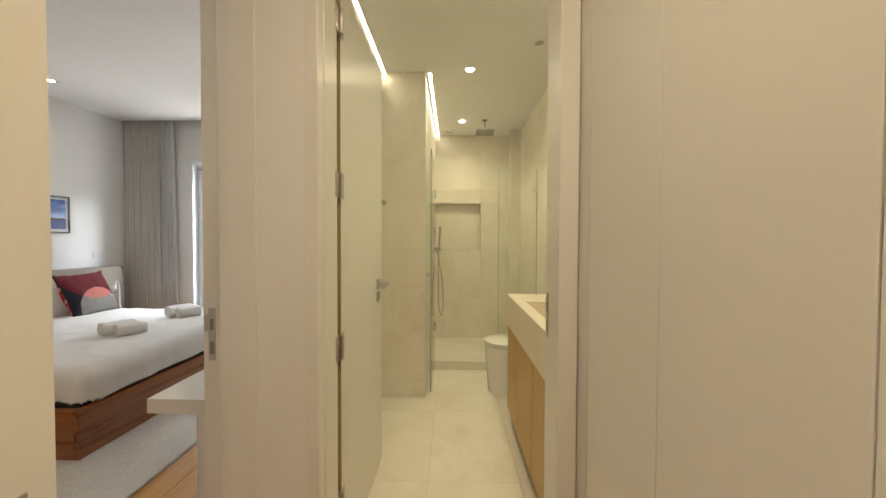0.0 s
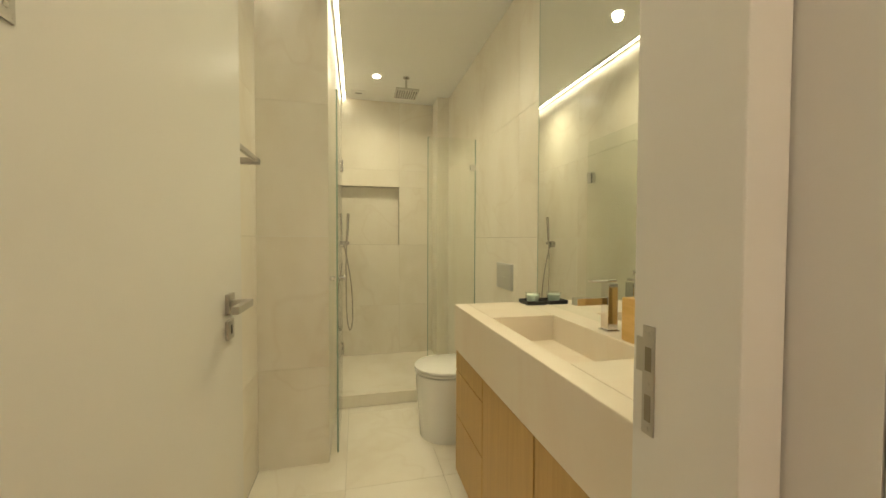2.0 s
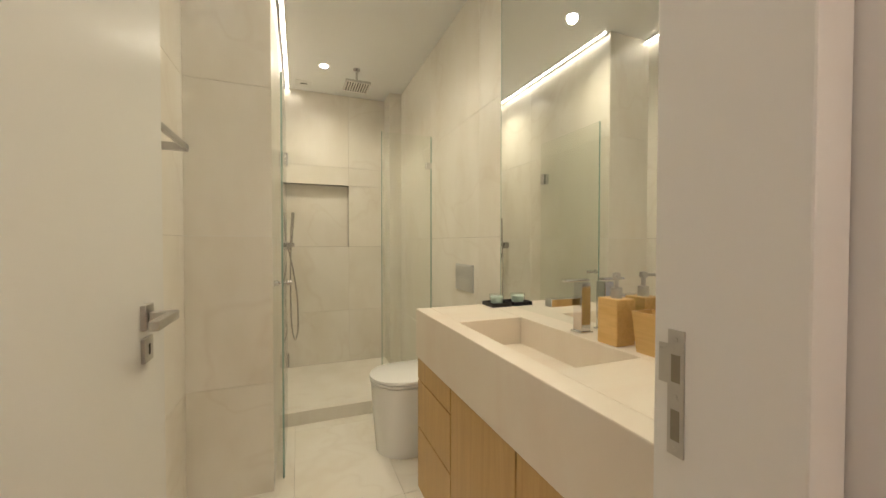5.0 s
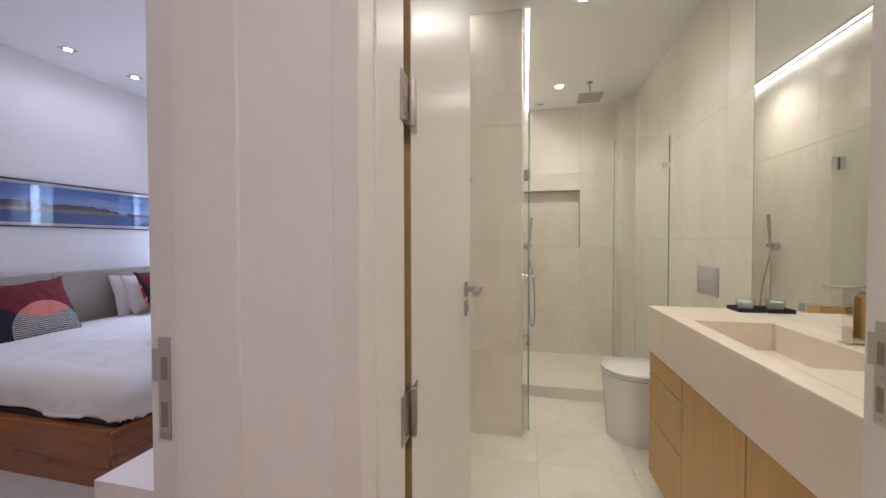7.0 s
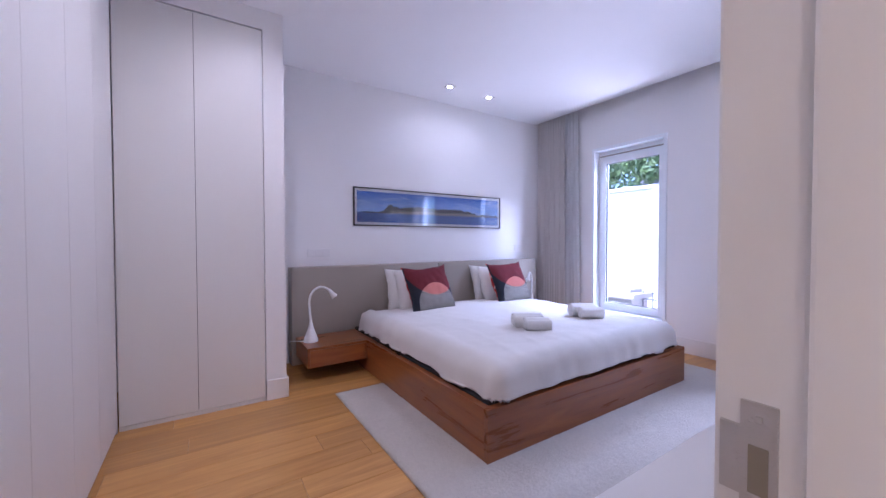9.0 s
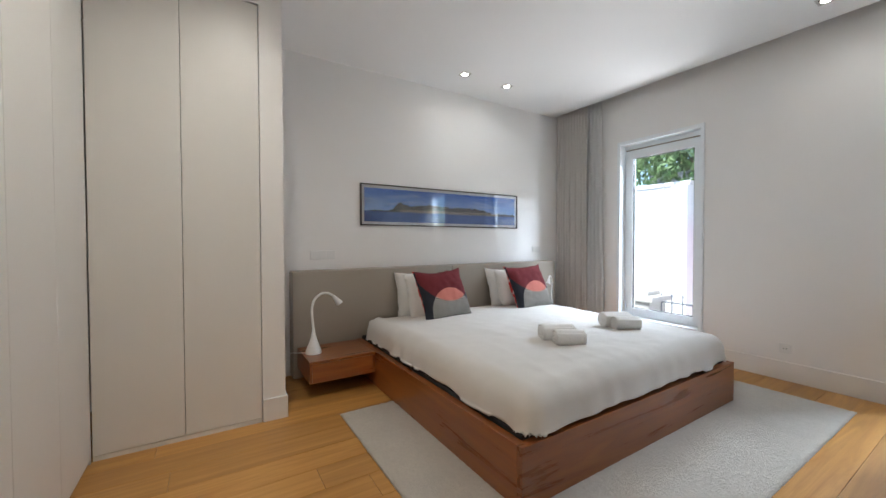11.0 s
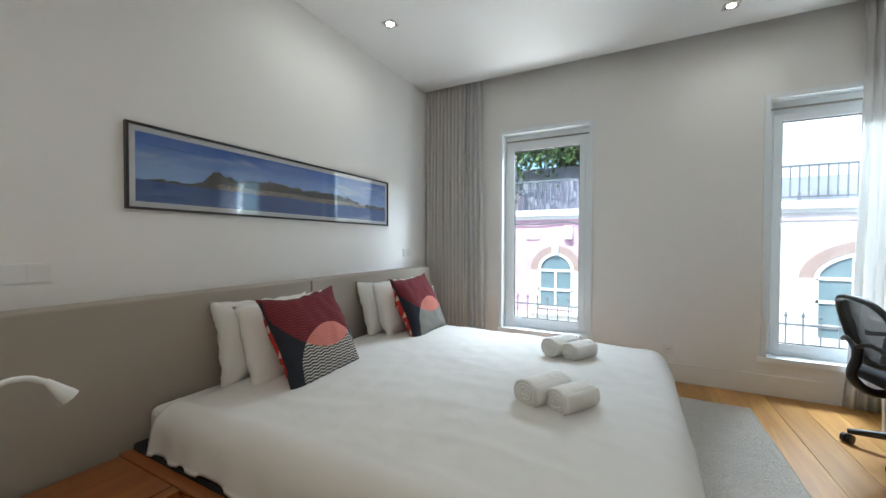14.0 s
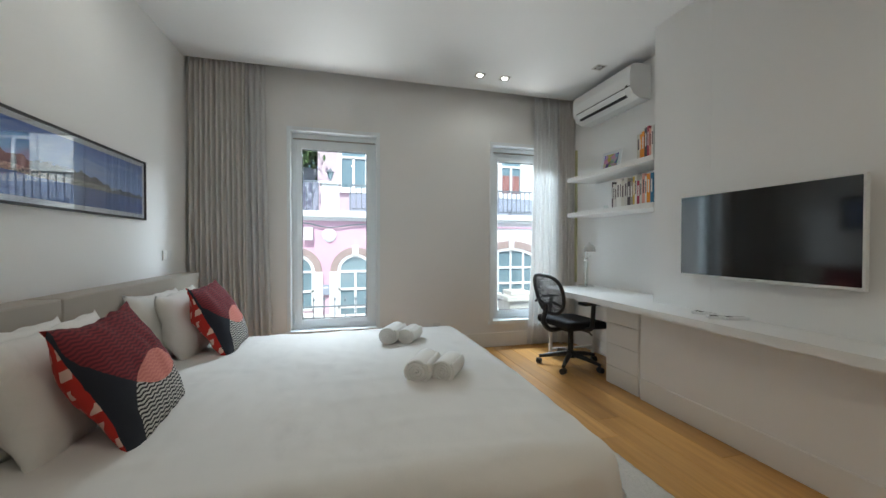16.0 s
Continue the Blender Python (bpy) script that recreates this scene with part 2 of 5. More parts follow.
def leaf(n):
    t = n.node("ShaderNodeObjectInfo", 5)
    g = n.node("ShaderNodeNewGeometry", 8)
    return {"Base Color": n.ramp(g, (0.0, (0.03, 0.075, 0.02)), (1.0, (0.11, 0.17, 0.05)))}


WALL = material("wall_paint", build=paint((0.86, 0.852, 0.832)))
CEIL = material("ceiling_paint", build=paint((0.86, 0.86, 0.85), 0.03))
TRIM = material("trim_lacquer", build=lacquer((0.83, 0.82, 0.79), 0.32))
PANEL = material("panel_lacquer", build=lacquer((0.76, 0.75, 0.715), 0.4))
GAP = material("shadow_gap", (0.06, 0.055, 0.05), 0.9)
DOOR = material("door_lacquer", build=lacquer((0.79, 0.78, 0.74), 0.3))
PANEL_GAP = material("pale_joint", (0.34, 0.32, 0.28), 0.9)
OAK = material("oak_floor", build=wood((0.37, 0.175, 0.038), (0.57, 0.305, 0.085), "y", 1.0, 0.34))
CHERRY = material("cherry_wood", coat=0.35, build=wood((0.165, 0.042, 0.009), (0.35, 0.115, 0.024), "x", 0.8, 0.28))
CHERRY_Y = material("cherry_wood_foot", coat=0.35, build=wood((0.165, 0.042, 0.009), (0.35, 0.115, 0.024), "y", 0.8, 0.28))
VENEER = material("oak_veneer", build=wood((0.49, 0.295, 0.085), (0.60, 0.395, 0.145), "z", 1.6, 0.42, False))
BAMBOO = material("bamboo", build=wood((0.58, 0.36, 0.11), (0.7, 0.47, 0.18), "y", 3.0, 0.35))
MARBLE = material("cream_marble", rough=0.3, build=marble)
ONYX = material("pink_onyx", rough=0.3, build=onyx)
GROUT = material("grout", (0.5, 0.46, 0.4), 0.9)
LINEN = material("white_cotton", (0.8, 0.79, 0.77), 0.92, build=cloth((0.70, 0.68, 0.645), 700, 8, 0.24))
PILLOW_LINEN = material("white_pillowcase", rough=0.92, build=cloth((0.80, 0.78, 0.735), 700, 13, 0.6))
TERRY = material("white_terry", (0.82, 0.81, 0.79), 0.95, build=cloth((0.84, 0.83, 0.8), 260, 30, 0.3))
HEADBOARD = material("taupe_fabric", build=cloth((0.37, 0.33, 0.275), 800, 3, 0.06))
CURTAIN = material("grey_linen", build=cloth((0.82, 0.79, 0.75), 600, 4, 0.05))
SHEER = material("white_sheer", build=cloth((0.86, 0.86, 0.85), 600, 4, 0.04))
for cloth_mat, share, tone in ((CURTAIN, 0.3, (0.8, 0.77, 0.72)), (SHEER, 0.42, (0.85, 0.85, 0.84))):
    tree_nodes = cloth_mat.node_tree
    through_light = tree_nodes.nodes.new("ShaderNodeBsdfTranslucent")
    through_light.inputs[0].default_value = (*tone, 1)
    blend = tree_nodes.nodes.new("ShaderNodeMixShader")
    blend.inputs[0].default_value = share
    tree_nodes.links.new(tree_nodes.nodes["Principled BSDF"].outputs[0], blend.inputs[1])
    tree_nodes.links.new(through_light.outputs[0], blend.inputs[2])
    tree_nodes.links.new(blend.outputs[0], tree_nodes.nodes["Material Output"].inputs[0])
RUG = material("ivory_shag", build=shag((0.66, 0.615, 0.545)), rough=1.0)
BLACK_CLOTH = material("black_cloth", (0.012, 0.012, 0.014), 0.95, build=cloth((0.014, 0.014, 0.016), 700, 20, 0.1))
BLACK = material("black_plastic", (0.014, 0.014, 0.015), 0.42)
MESH_BLACK = material("black_mesh_cord", (0.02, 0.02, 0.022), 0.7)
CHROME = material("chrome", (0.78, 0.78, 0.79), 0.09, 1.0)
NICKEL = material("dull_chrome", (0.6, 0.59, 0.57), 0.2, 1.0)
SATIN = material("satin_chrome", (0.66, 0.66, 0.65), 0.42, 0.7)
STEEL = material("brushed_steel", (0.56, 0.54, 0.51), 0.33, 1.0, build=lambda n: {"Roughness": n.ramp(n.noise(n.world((4, 4, 90)), 30, 3), (0.3, 0.26), (0.7, 0.4))})
DARK_STEEL = material("dark_bore", (0.26, 0.23, 0.17), 0.6)
CERAMIC = material("white_ceramic", (0.82, 0.82, 0.8), 0.08, coat=0.4)
WHITE_PLASTIC = material("white_plastic", build=lacquer((0.8, 0.8, 0.785), 0.3))
UPVC = material("white_window_frame", build=lacquer((0.85, 0.89, 0.91), 0.28))
DARK = material("dark_slot", (0.02, 0.02, 0.02), 0.6)
BLACK_FRAME = material("black_picture_frame", (0.02, 0.018, 0.017), 0.35)
MAT_BOARD = material("white_mat_board", (0.72, 0.74, 0.76), 0.7)
PANORAMA = material("coast_panorama", rough=0.6, build=panorama)
SCREEN = material("tv_screen", (0.006, 0.0065, 0.008), 0.09, coat=0.6)
MIRROR = material("silver_mirror", (0.9, 0.92, 0.9), 0.0, 1.0)
PANE = glass_material("window_glass", (0.93, 0.97, 0.96))
SHOWER_GLASS = glass_material("shower_glass", (0.98, 0.99, 0.975), 0.8)
EDGE_GLASS = material("glass_edge", (0.3, 0.42, 0.36), 0.15)
TUMBLER = glass_material("tumbler_glass", (0.95, 0.98, 0.97), 1.6)
LED = glow("led_strip", (1.0, 0.9, 0.62), 5.8)
BULB = glow("lit_bulb", (1.0, 0.93, 0.8), 14.0)
COLD_BULB = material("unlit_bulb", (0.5, 0.5, 0.5), 0.2)
CUSHION = material("cushion_front", rough=0.95, build=cushion_front)
CUSHION_RED = material("cushion_red_back", rough=0.95, build=cushion_back)
PINK = material("pink_render", build=paint((0.62, 0.37, 0.46), 0.3))
# Pale pink, greyed: the upper wall's shade is mixed into the colour.
PALE_PINK = material("pale_pink_render", build=paint((0.56, 0.43, 0.47), 0.3))
CREAM = material("white_render", build=paint((0.74, 0.71, 0.7), 0.3))
TERRACOTTA = material("arch_stone", build=paint((0.34, 0.24, 0.22), 0.3))
# Letter box and troughs are grey; on the walls it paints their shade.
GREY_AND_SHADE = material("grey_and_shade_render", build=paint((0.3, 0.31, 0.38), 0.3))
STONE = material("pier_stone", build=paint((0.5, 0.47, 0.43), 0.5))
IRON = material("painted_iron", (0.13, 0.14, 0.16), 0.5)
ROOFTILE = material("roof_tiles", build=paint((0.35, 0.15, 0.1), 0.4))
OUT_GLASS = material("dark_window_glass", (0.15, 0.21, 0.24), 0.05, coat=0.5)
SHUTTER = material("red_shutter", (0.26, 0.11, 0.1), 0.6)
ASPHALT = material("asphalt", build=paint((0.07, 0.07, 0.07), 0.6))
PAVING = material("paving", build=paint((0.42, 0.4, 0.37), 0.6))
LEAVES = material("leaves", rough=0.6, build=leaf)
BARK = material("bark", build=paint((0.09, 0.06, 0.04), 0.9))
# Olive-brown stands for the warm shade on the door's hinge edge.
SHADE_EDGE = material("door_edge_shade", build=lacquer((0.36, 0.28, 0.12), 0.5))
LEMON = material("pale_yellow_edge", (0.62, 0.6, 0.34), 0.6)


# ---- building blocks ----
def tidy(bm, smooth=False, angle=35):
    bmesh.ops.recalc_face_normals(bm, faces=bm.faces)
    if smooth:
        for f in bm.faces:
            f.smooth = True
        for e in bm.edges:
            if len(e.link_faces) == 2 and e.calc_face_angle(0) > radians(angle):
                e.smooth = False
    return bm


def add_box(bm, lo, hi, bevel=0.0, segments=2):
    made = bmesh.ops.create_cube(bm, size=1)["verts"]
    for v in made:
        v.co = Vector([lo[i] + (v.co[i] + 0.5) * (hi[i] - lo[i]) for i in range(3)])
    if bevel > 0:
        edges = list({e for v in made for e in v.link_edges})
        bmesh.ops.bevel(bm, geom=edges, offset=bevel, segments=segments, profile=0.6, affect="EDGES")
    return bm


def box(lo, hi, bevel=0.0, segments=2):
    return add_box(bmesh.new(), lo, hi, bevel, segments)


def boxes(*pairs, bevel=0.0):
    bm = bmesh.new()
    for lo, hi in pairs:
        add_box(bm, lo, hi, bevel)
    return bm


def add_lathe(bm, profile, centre=(0, 0, 0), sides=24, turn=None):
    rings = []
    turn = turn or Matrix.Identity(3)
    for r, z in profile:
        rings.append([bm.verts.new(Vector(centre) + turn @ Vector((r * math.cos(a), r * math.sin(a), z))) for a in [2 * math.pi * k / sides for k in range(sides)]])
    for a, b in zip(rings, rings[1:]):
        for k in range(sides):
            bm.faces.new((a[k], a[(k + 1) % sides], b[(k + 1) % sides], b[k]))
    for ring in (rings[0], rings[-1]):
        bm.faces.new(ring)
    return bm


def lathe(profile, centre=(0, 0, 0), sides=24, turn=None):
    return tidy(add_lathe(bmesh.new(), profile, centre, sides, turn), True)


def add_tube(bm, points, radius, sides=10):
    points = [Vector(p) for p in points]
    radii = radius if isinstance(radius, (list, tuple)) else [radius] * len(points)
    rings, up = [], Vector((0.123, 0.456, 0.88)).normalized()
    for i, p in enumerate(points):
        ahead = (points[min(i + 1, len(points) - 1)] - points[max(i - 1, 0)]).normalized()
        side = ahead.cross(up).normalized()
        up = side.cross(ahead).normalized()
        rings.append([bm.verts.new(p + radii[i] * (math.cos(a) * side + math.sin(a) * up)) for a in [2 * math.pi * k / sides for k in range(sides)]])
    for a, b in zip(rings, rings[1:]):
        for k in range(sides):
            bm.faces.new((a[k], a[(k + 1) % sides], b[(k + 1) % sides], b[k]))
    bm.faces.new(rings[0])
    bm.faces.new(rings[-1])
    return bm


def tube(points, radius, sides=10):
    return tidy(add_tube(bmesh.new(), points, radius, sides), True, 60)


def curve_points(controls, steps=8):
    """A smooth line through the given points."""
    c = [Vector(p) for p in controls]
    c = [c[0] * 2 - c[1]] + c + [c[-1] * 2 - c[-2]]
    out = []
    for a, b, d, e in zip(c, c[1:], c[2:], c[3:]):
        for k in range(steps):
            s = k / steps
            out.append(0.5 * (2 * b + (d - a) * s + (2 * a - 5 * b + 4 * d - e) * s * s + (3 * b - a - 3 * d + e) * s ** 3))
    return out + [c[-2]]


def mesh_object(name, bm, mat):
    me = bpy.data.meshes.new(name)
    bmesh.ops.recalc_face_normals(bm, faces=bm.faces)
    bm.to_mesh(me)
    bm.free()
    for m in mat if isinstance(mat, (list, tuple)) else (mat,):
        me.materials.append(m)
    return new(name, me)


def part(name, bm, mat, parent, label=""):
    ob = mesh_object(name, bm, mat)
    ob.parent = parent
    return tagged(ob, label)


def structure(name, bm, mat, label=""):
    return tagged(mesh_object(name, bm, mat), label, kind="structure")


def thing(name, label, category, group="", at=(0, 0, 0), turn=0.0):
    ob = new(name)
    ob.empty_display_size = 0.1
    ob.matrix_basis = pose(*at, 0, 0, turn)
    return tagged(ob, label, category, group)


def pieces(name, parent, mat, spans, bevel=0.0):
    """Many boxes under one parent, alike sizes on one mesh. spans: (lo, hi)."""
    shared = {}
    for lo, hi in spans:
        size = tuple(round(hi[i] - lo[i], 4) for i in range(3))
        if size not in shared:
            me = bpy.data.meshes.new(name)
            bm = box((0, 0, 0), size, bevel, 1)
            bmesh.ops.recalc_face_normals(bm, faces=bm.faces)
            bm.to_mesh(me)
            bm.free()
            me.materials.append(mat)
            shared[size] = me
        ob = new(name, shared[size])
        ob.location = lo
        ob.parent = parent


# ---- the rooms ----
WEST, NORTH, TV, ALCOVE, EDGE = -4.48, 5.07, -0.74, -0.40, 3.46
SOUTH, LOW, HIGH, BATH_HIGH, LINTEL = 0.36, 1.152, 2.875, 2.627, 2.27
BL, BC, BR, BN, CY = -0.576, -0.22, 0.83, 4.80, 3.0
SILL, HEAD = 0.29, 2.345
WINDOWS = ((-3.62, -2.725), (-1.447, -0.56))

structure("wall_west", box((WEST - 0.2, -0.3, 0), (WEST, NORTH + 0.3, 3.1)), WALL)
spans = []
x0 = WEST
for a, b in WINDOWS:
    spans += [((x0, NORTH, 0), (a, NORTH + 0.3, 3.1)), ((a, NORTH, 0), (b, NORTH + 0.3, SILL)), ((a, NORTH, HEAD), (b, NORTH + 0.3, 3.1))]
    x0 = b
structure("wall_north", boxes(*spans, ((x0, NORTH, 0), (ALCOVE, NORTH + 0.3, 3.1))), WALL)
structure("wall_television", boxes(((TV, 1.2, 0), (BL - 0.008, CY, 3.1)), ((TV, CY + 0.001, 0), (BC - 0.008, EDGE, 3.1)), ((ALCOVE, EDGE, 0), (BC - 0.008, NORTH + 0.3, 3.1))), WALL)
structure("wall_under_desk", box((-0.88, 1.25, 0), (TV - 0.0005, 3.437, 0.684)), WALL, "white boxed-out wall under the desk")
structure("wall_between_doors", boxes(((-0.618, LOW - 0.004, 0), (-0.46, 1.199, 3.1)), ((-0.57, 1.199, 0), (-0.46, 1.327, 3.1)), ((-0.739, LOW + 0.052, 0), (-0.618, 1.199, 3.1))), WALL)
structure("wall_hall_left", boxes(((-0.77, -1.4, 0), (-0.39, 0.352, 3.1))), WALL)
structure("wall_over_bedroom_door", box((-0.77, 0.352, LINTEL), (-0.63, LOW + 0.006, 3.1)), WALL)
structure("wall_over_bath_door", box((-0.456, 1.2, LINTEL), (0.38, 1.44, 3.1)), WALL)
structure("wall_bath_front", box((0.38, 1.285, 0), (BR + 0.2, 1.44, 3.1)), WALL)
structure("wall_hall_back", box((-0.77, -1.5, 0), (0.9, -1.4, 3.1)), WALL)
structure("wall_bedroom_south", boxes(((-1.46, 0.2, 0), (-0.77, SOUTH - 0.004, 3.1)), ((WEST, -0.3, 2.73), (-1.46, SOUTH - 0.02, 3.1)), ((WEST, -0.4, 0), (-0.77, -0.3, 3.1))), WALL)
structure("wall_wardrobe_side", boxes(((WEST, 1.2, 0), (-3.666, 1.34, 3.1)), ((WEST, SOUTH, 2.73), (-3.666, 1.2, 3.1))), WALL, "white pilaster beside the built-in wardrobe")
structure("wall_bath_east", box((BR + 0.008, 1.44, 0), (BR + 0.2, BN + 0.3, 3.1)), GROUT)
structure("wall_bath_north", boxes(((BC - 0.008, BN + 0.008, 0), (BR + 0.008, BN + 0.3, 1.157)), ((0.361, BN + 0.008, 1.157), (BR + 0.008, BN + 0.3, 1.756)),
                                   ((BC - 0.008, BN + 0.09, 1.157), (0.361, BN + 0.3, 1.756)), ((BC - 0.008, BN + 0.008, 1.756), (BR + 0.008, BN + 0.3, 3.1))), GROUT)
structure("wall_hall_right_back", box((0.46, -1.4, 0), (0.9, 1.285, 3.1)), GAP)

structure("ceiling", boxes(((WEST, -0.3, HIGH), (TV, 4.92, HIGH + 0.05)), ((TV, EDGE, HIGH), (ALCOVE, 4.92, HIGH + 0.05)), ((WEST, 4.9, 3.05), (ALCOVE, NORTH + 0.3, 3.1)), ((WEST - 0.2, -1.5, 3.1), (1.1, NORTH + 0.3, 3.2))), CEIL, "smooth white bedroom ceiling")
structure("ceiling_bath", boxes(((BL, 1.44, BATH_HIGH), (BR, CY, BATH_HIGH + 0.05)), ((BC, CY, BATH_HIGH), (BR, BN, BATH_HIGH + 0.05)), ((-0.39, -1.4, BATH_HIGH), (0.46, 1.285, BATH_HIGH + 0.05)), ((-0.63, 0.352, BATH_HIGH), (-0.39, LOW, BATH_HIGH + 0.05))), CEIL, "smooth white bathroom and hall ceiling")

floor = structure("floor", box((WEST - 0.2, -1.5, -0.3), (1.1, NORTH + 0.3, -0.016)), GAP, "oak plank floor")
bath_floor = structure("bath_floor", box((BL, 1.3, -0.016), (BR, BN, -0.004)), GROUT, "cream marble bathroom floor")

# baseboards
BB, BT = 0.15, 0.014
for name, lo, hi in (
    ("baseboard_north", (WEST, NORTH - BT, 0), (ALCOVE, NORTH, BB + 0.012)),
    ("baseboard_west", (WEST, 1.34, 0), (WEST + BT, NORTH - BT, BB)),
    ("baseboard_television", (-0.88 - BT, 1.25, 0), (-0.88, 3.42, BB + 0.012)),
    ("baseboard_alcove", (ALCOVE - BT, 3.803, 0), (ALCOVE, NORTH - BT, BB)),
    ("baseboard_pilaster", (-3.666, 1.2, 0), (-3.666 + BT, 1.34 + BT, BB)),
    ("baseboard_pilaster_side", (WEST + BT, 1.34, 0), (-3.666, 1.34 + BT, BB)),
    ("baseboard_south", (-1.46, SOUTH - 0.004, 0), (-0.786, SOUTH + 0.01, BB)),
):
    structure(name, box(lo, hi, 0.003, 1), TRIM, "white lacquered baseboard")


# door linings, stepped for the leaf
def door_lining(name, blocks):
    return structure(name, boxes(*blocks, bevel=0.003), TRIM, "white lacquered door lining")


bedroom_lining = door_lining("door_frame_bedroom", (
    ((-0.786, LOW, 0), (-0.731, LOW + 0.05, LINTEL)), ((-0.7305, LOW - 0.008, 0), (-0.612, LOW + 0.049, LINTEL)),
    ((-0.786, 0.345, 0), (-0.618, 0.372, LINTEL)), ((-0.786, 0.372, LINTEL - 0.03), (-0.618, LOW - 0.014, LINTEL))))
bath_lining = door_lining("door_frame_bath", (
    ((-0.46, LOW - 0.006, 0), (-0.418, 1.20, LINTEL)), ((-0.46, 1.20, 0), (-0.415, 1.328, LINTEL)),
    ((0.352, 1.257, 0), (0.416, 1.425, LINTEL)), ((0.4155, 1.2695, 0), (0.43, 1.425, LINTEL)), ((-0.415, 1.29, LINTEL - 0.03), (0.352, 1.42, LINTEL))))


def strike_plate(name, parent, centre, facing):
    """A brushed plate with a lip, two bores and three screws, flush on a jamb. facing: +-1 along y, or 'x'."""
    cx, cy, cz = centre
    t = 0.0025

    def slab(u0, u1, z0, z1, d0, d1):
        if facing == "x-":
            return (cx - d1, cy + u0, cz + z0), (cx - d0, cy + u1, cz + z1)
        if facing == "x+":
            return (cx + d0, cy + u0, cz + z0), (cx + d1, cy + u1, cz + z1)
        return (cx + u0, cy - d1, cz + z0), (cx + u1, cy - d0, cz + z1)
    plate = part(name, boxes(slab(-0.011, 0.011, -0.082, 0.082, 0, t), slab(-0.024 if facing != "x-" else 0.011, -0.011 if facing != "x-" else 0.024, 0.01, 0.062, 0, t)), STEEL, parent, "brushed steel strike plate")
    for z0, z1 in ((0.014, 0.05), (-0.062, -0.022)):
        part("bore", box(*slab(-0.006, 0.006, z0, z1, t, t + 0.0006)), DARK_STEEL, plate, "dark latch bore")
    for z in (0.07, -0.004, -0.073):
        part("screw", box(*slab(-0.0025, 0.0025, z - 0.0025, z + 0.0025, t, t + 0.001), 0.001), STEEL, plate)


strike_plate("strike_plate", bedroom_lining, (-0.757, LOW, 0.985), "y")
strike_plate("strike_plate", bath_lining, (0.352, 1.392, 1.008), "x-")
hall_lining = structure("door_frame_hall", boxes(((-0.392, -0.06, 0), (-0.384, 0.355, LINTEL))), TRIM, "white lacquered door lining")
strike_plate("strike_plate", hall_lining, (-0.384, 0.318, 0.975), "x+")

# wardrobe doors: hall, bedroom south, bedroom west
hall_wardrobe = thing("hall_wardrobe", "built-in hall wardrobe with flush matt white doors", "wardrobe", at=(0, 0, 0))
part("carcass", box((0.445, -1.39, 0.0), (0.46, 1.25, 2.6)), PANEL_GAP, hall_wardrobe)
for k in range(6):
    y1 = 1.172 - 0.391 * k
    part("door", box((0.42, y1 - 0.389, 0.03), (0.444, y1, 2.6), 0.0025), PANEL, hall_wardrobe)
part("filler", box((0.42, 1.174, 0), (0.444, 1.27, 2.6)), PANEL, hall_wardrobe)
south_wardrobe = thing("wardrobe", "built-in full-height wardrobe with flush matt white doors", "wardrobe", "bedroom wardrobes")
part("carcass", box((-3.66, -0.29, 0.0), (-1.465, SOUTH - 0.03, 2.725)), PANEL_GAP, south_wardrobe)
for k in range(5):
    x1 = -3.64 + 0.445 * k + 0.445
    part("door", box((x1 - 0.443, SOUTH - 0.026, 0.025), (x1, SOUTH, 2.72), 0.002), PANEL, south_wardrobe)
part("filler", box((-3.66, SOUTH - 0.026, 0.0), (-3.642, SOUTH - 0.001, 2.72)), PANEL, south_wardrobe)
part("plinth", box((-3.66, SOUTH - 0.029, 0), (-1.465, SOUTH - 0.012, 0.024)), PANEL, south_wardrobe)
west_wardrobe = thing("wardrobe", "built-in two-door wardrobe, matt off-white, beside the bed", "wardrobe", "bedroom wardrobes")
part("carcass", box((WEST, SOUTH + 0.002, 0.0), (-3.696, 1.198, 2.728)), GAP, west_wardrobe)
for y0, y1 in ((0.364, 0.7775), (0.7805, 1.195)):
    part("door", box((-3.688, y0, 0.03), (-3.662, y1, 2.718), 0.002), PANEL, west_wardrobe)
part("plinth", box((-3.694, SOUTH + 0.004, 0), (-3.666, 1.196, 0.026)), PANEL, west_wardrobe)


# bathroom door leaf, open into the room
door = structure("door_1", box((-0.455, 1.372, 0.008), (-0.415, 2.16, LINTEL - 0.034), 0.003), DOOR, "open matt white bathroom door")
for z in (0.30, 0.89, 1.48, 2.07):
    hinge = part("hinge", tidy(add_lathe(box((-0.45, 1.3625, z - 0.045), (-0.416, 1.366, z + 0.045)), [(0.006, z - 0.045), (0.007, z - 0.04), (0.007, z + 0.04), (0.006, z + 0.045)], (-0.406, 1.352, 0), 12), True), STEEL, door, "brushed steel hinge")
    part("leaf", boxes(((-0.4149, 1.305, z - 0.045), (-0.4124, 1.349, z + 0.045)), ((-0.4148, 1.354, z - 0.045), (-0.4122, 1.40, z + 0.045))), STEEL, hinge)
    part("screw", boxes(*[((-0.4124, 1.32, z + d - 0.003), (-0.4114, 1.326, z + d + 0.003)) for d in (-0.03, 0, 0.03)], *[((-0.4122, 1.385, z + d - 0.003), (-0.4112, 1.391, z + d + 0.003)) for d in (-0.03, 0.03)]), CHROME, hinge)
# Thin strip that paints the hinge edge's shade onto the door.
part("edge_band", box((-0.4535, 1.3705, 0.012), (-0.4165, 1.3719, LINTEL - 0.038)), SHADE_EDGE, door, "hinge edge with its warm shade painted olive-brown")
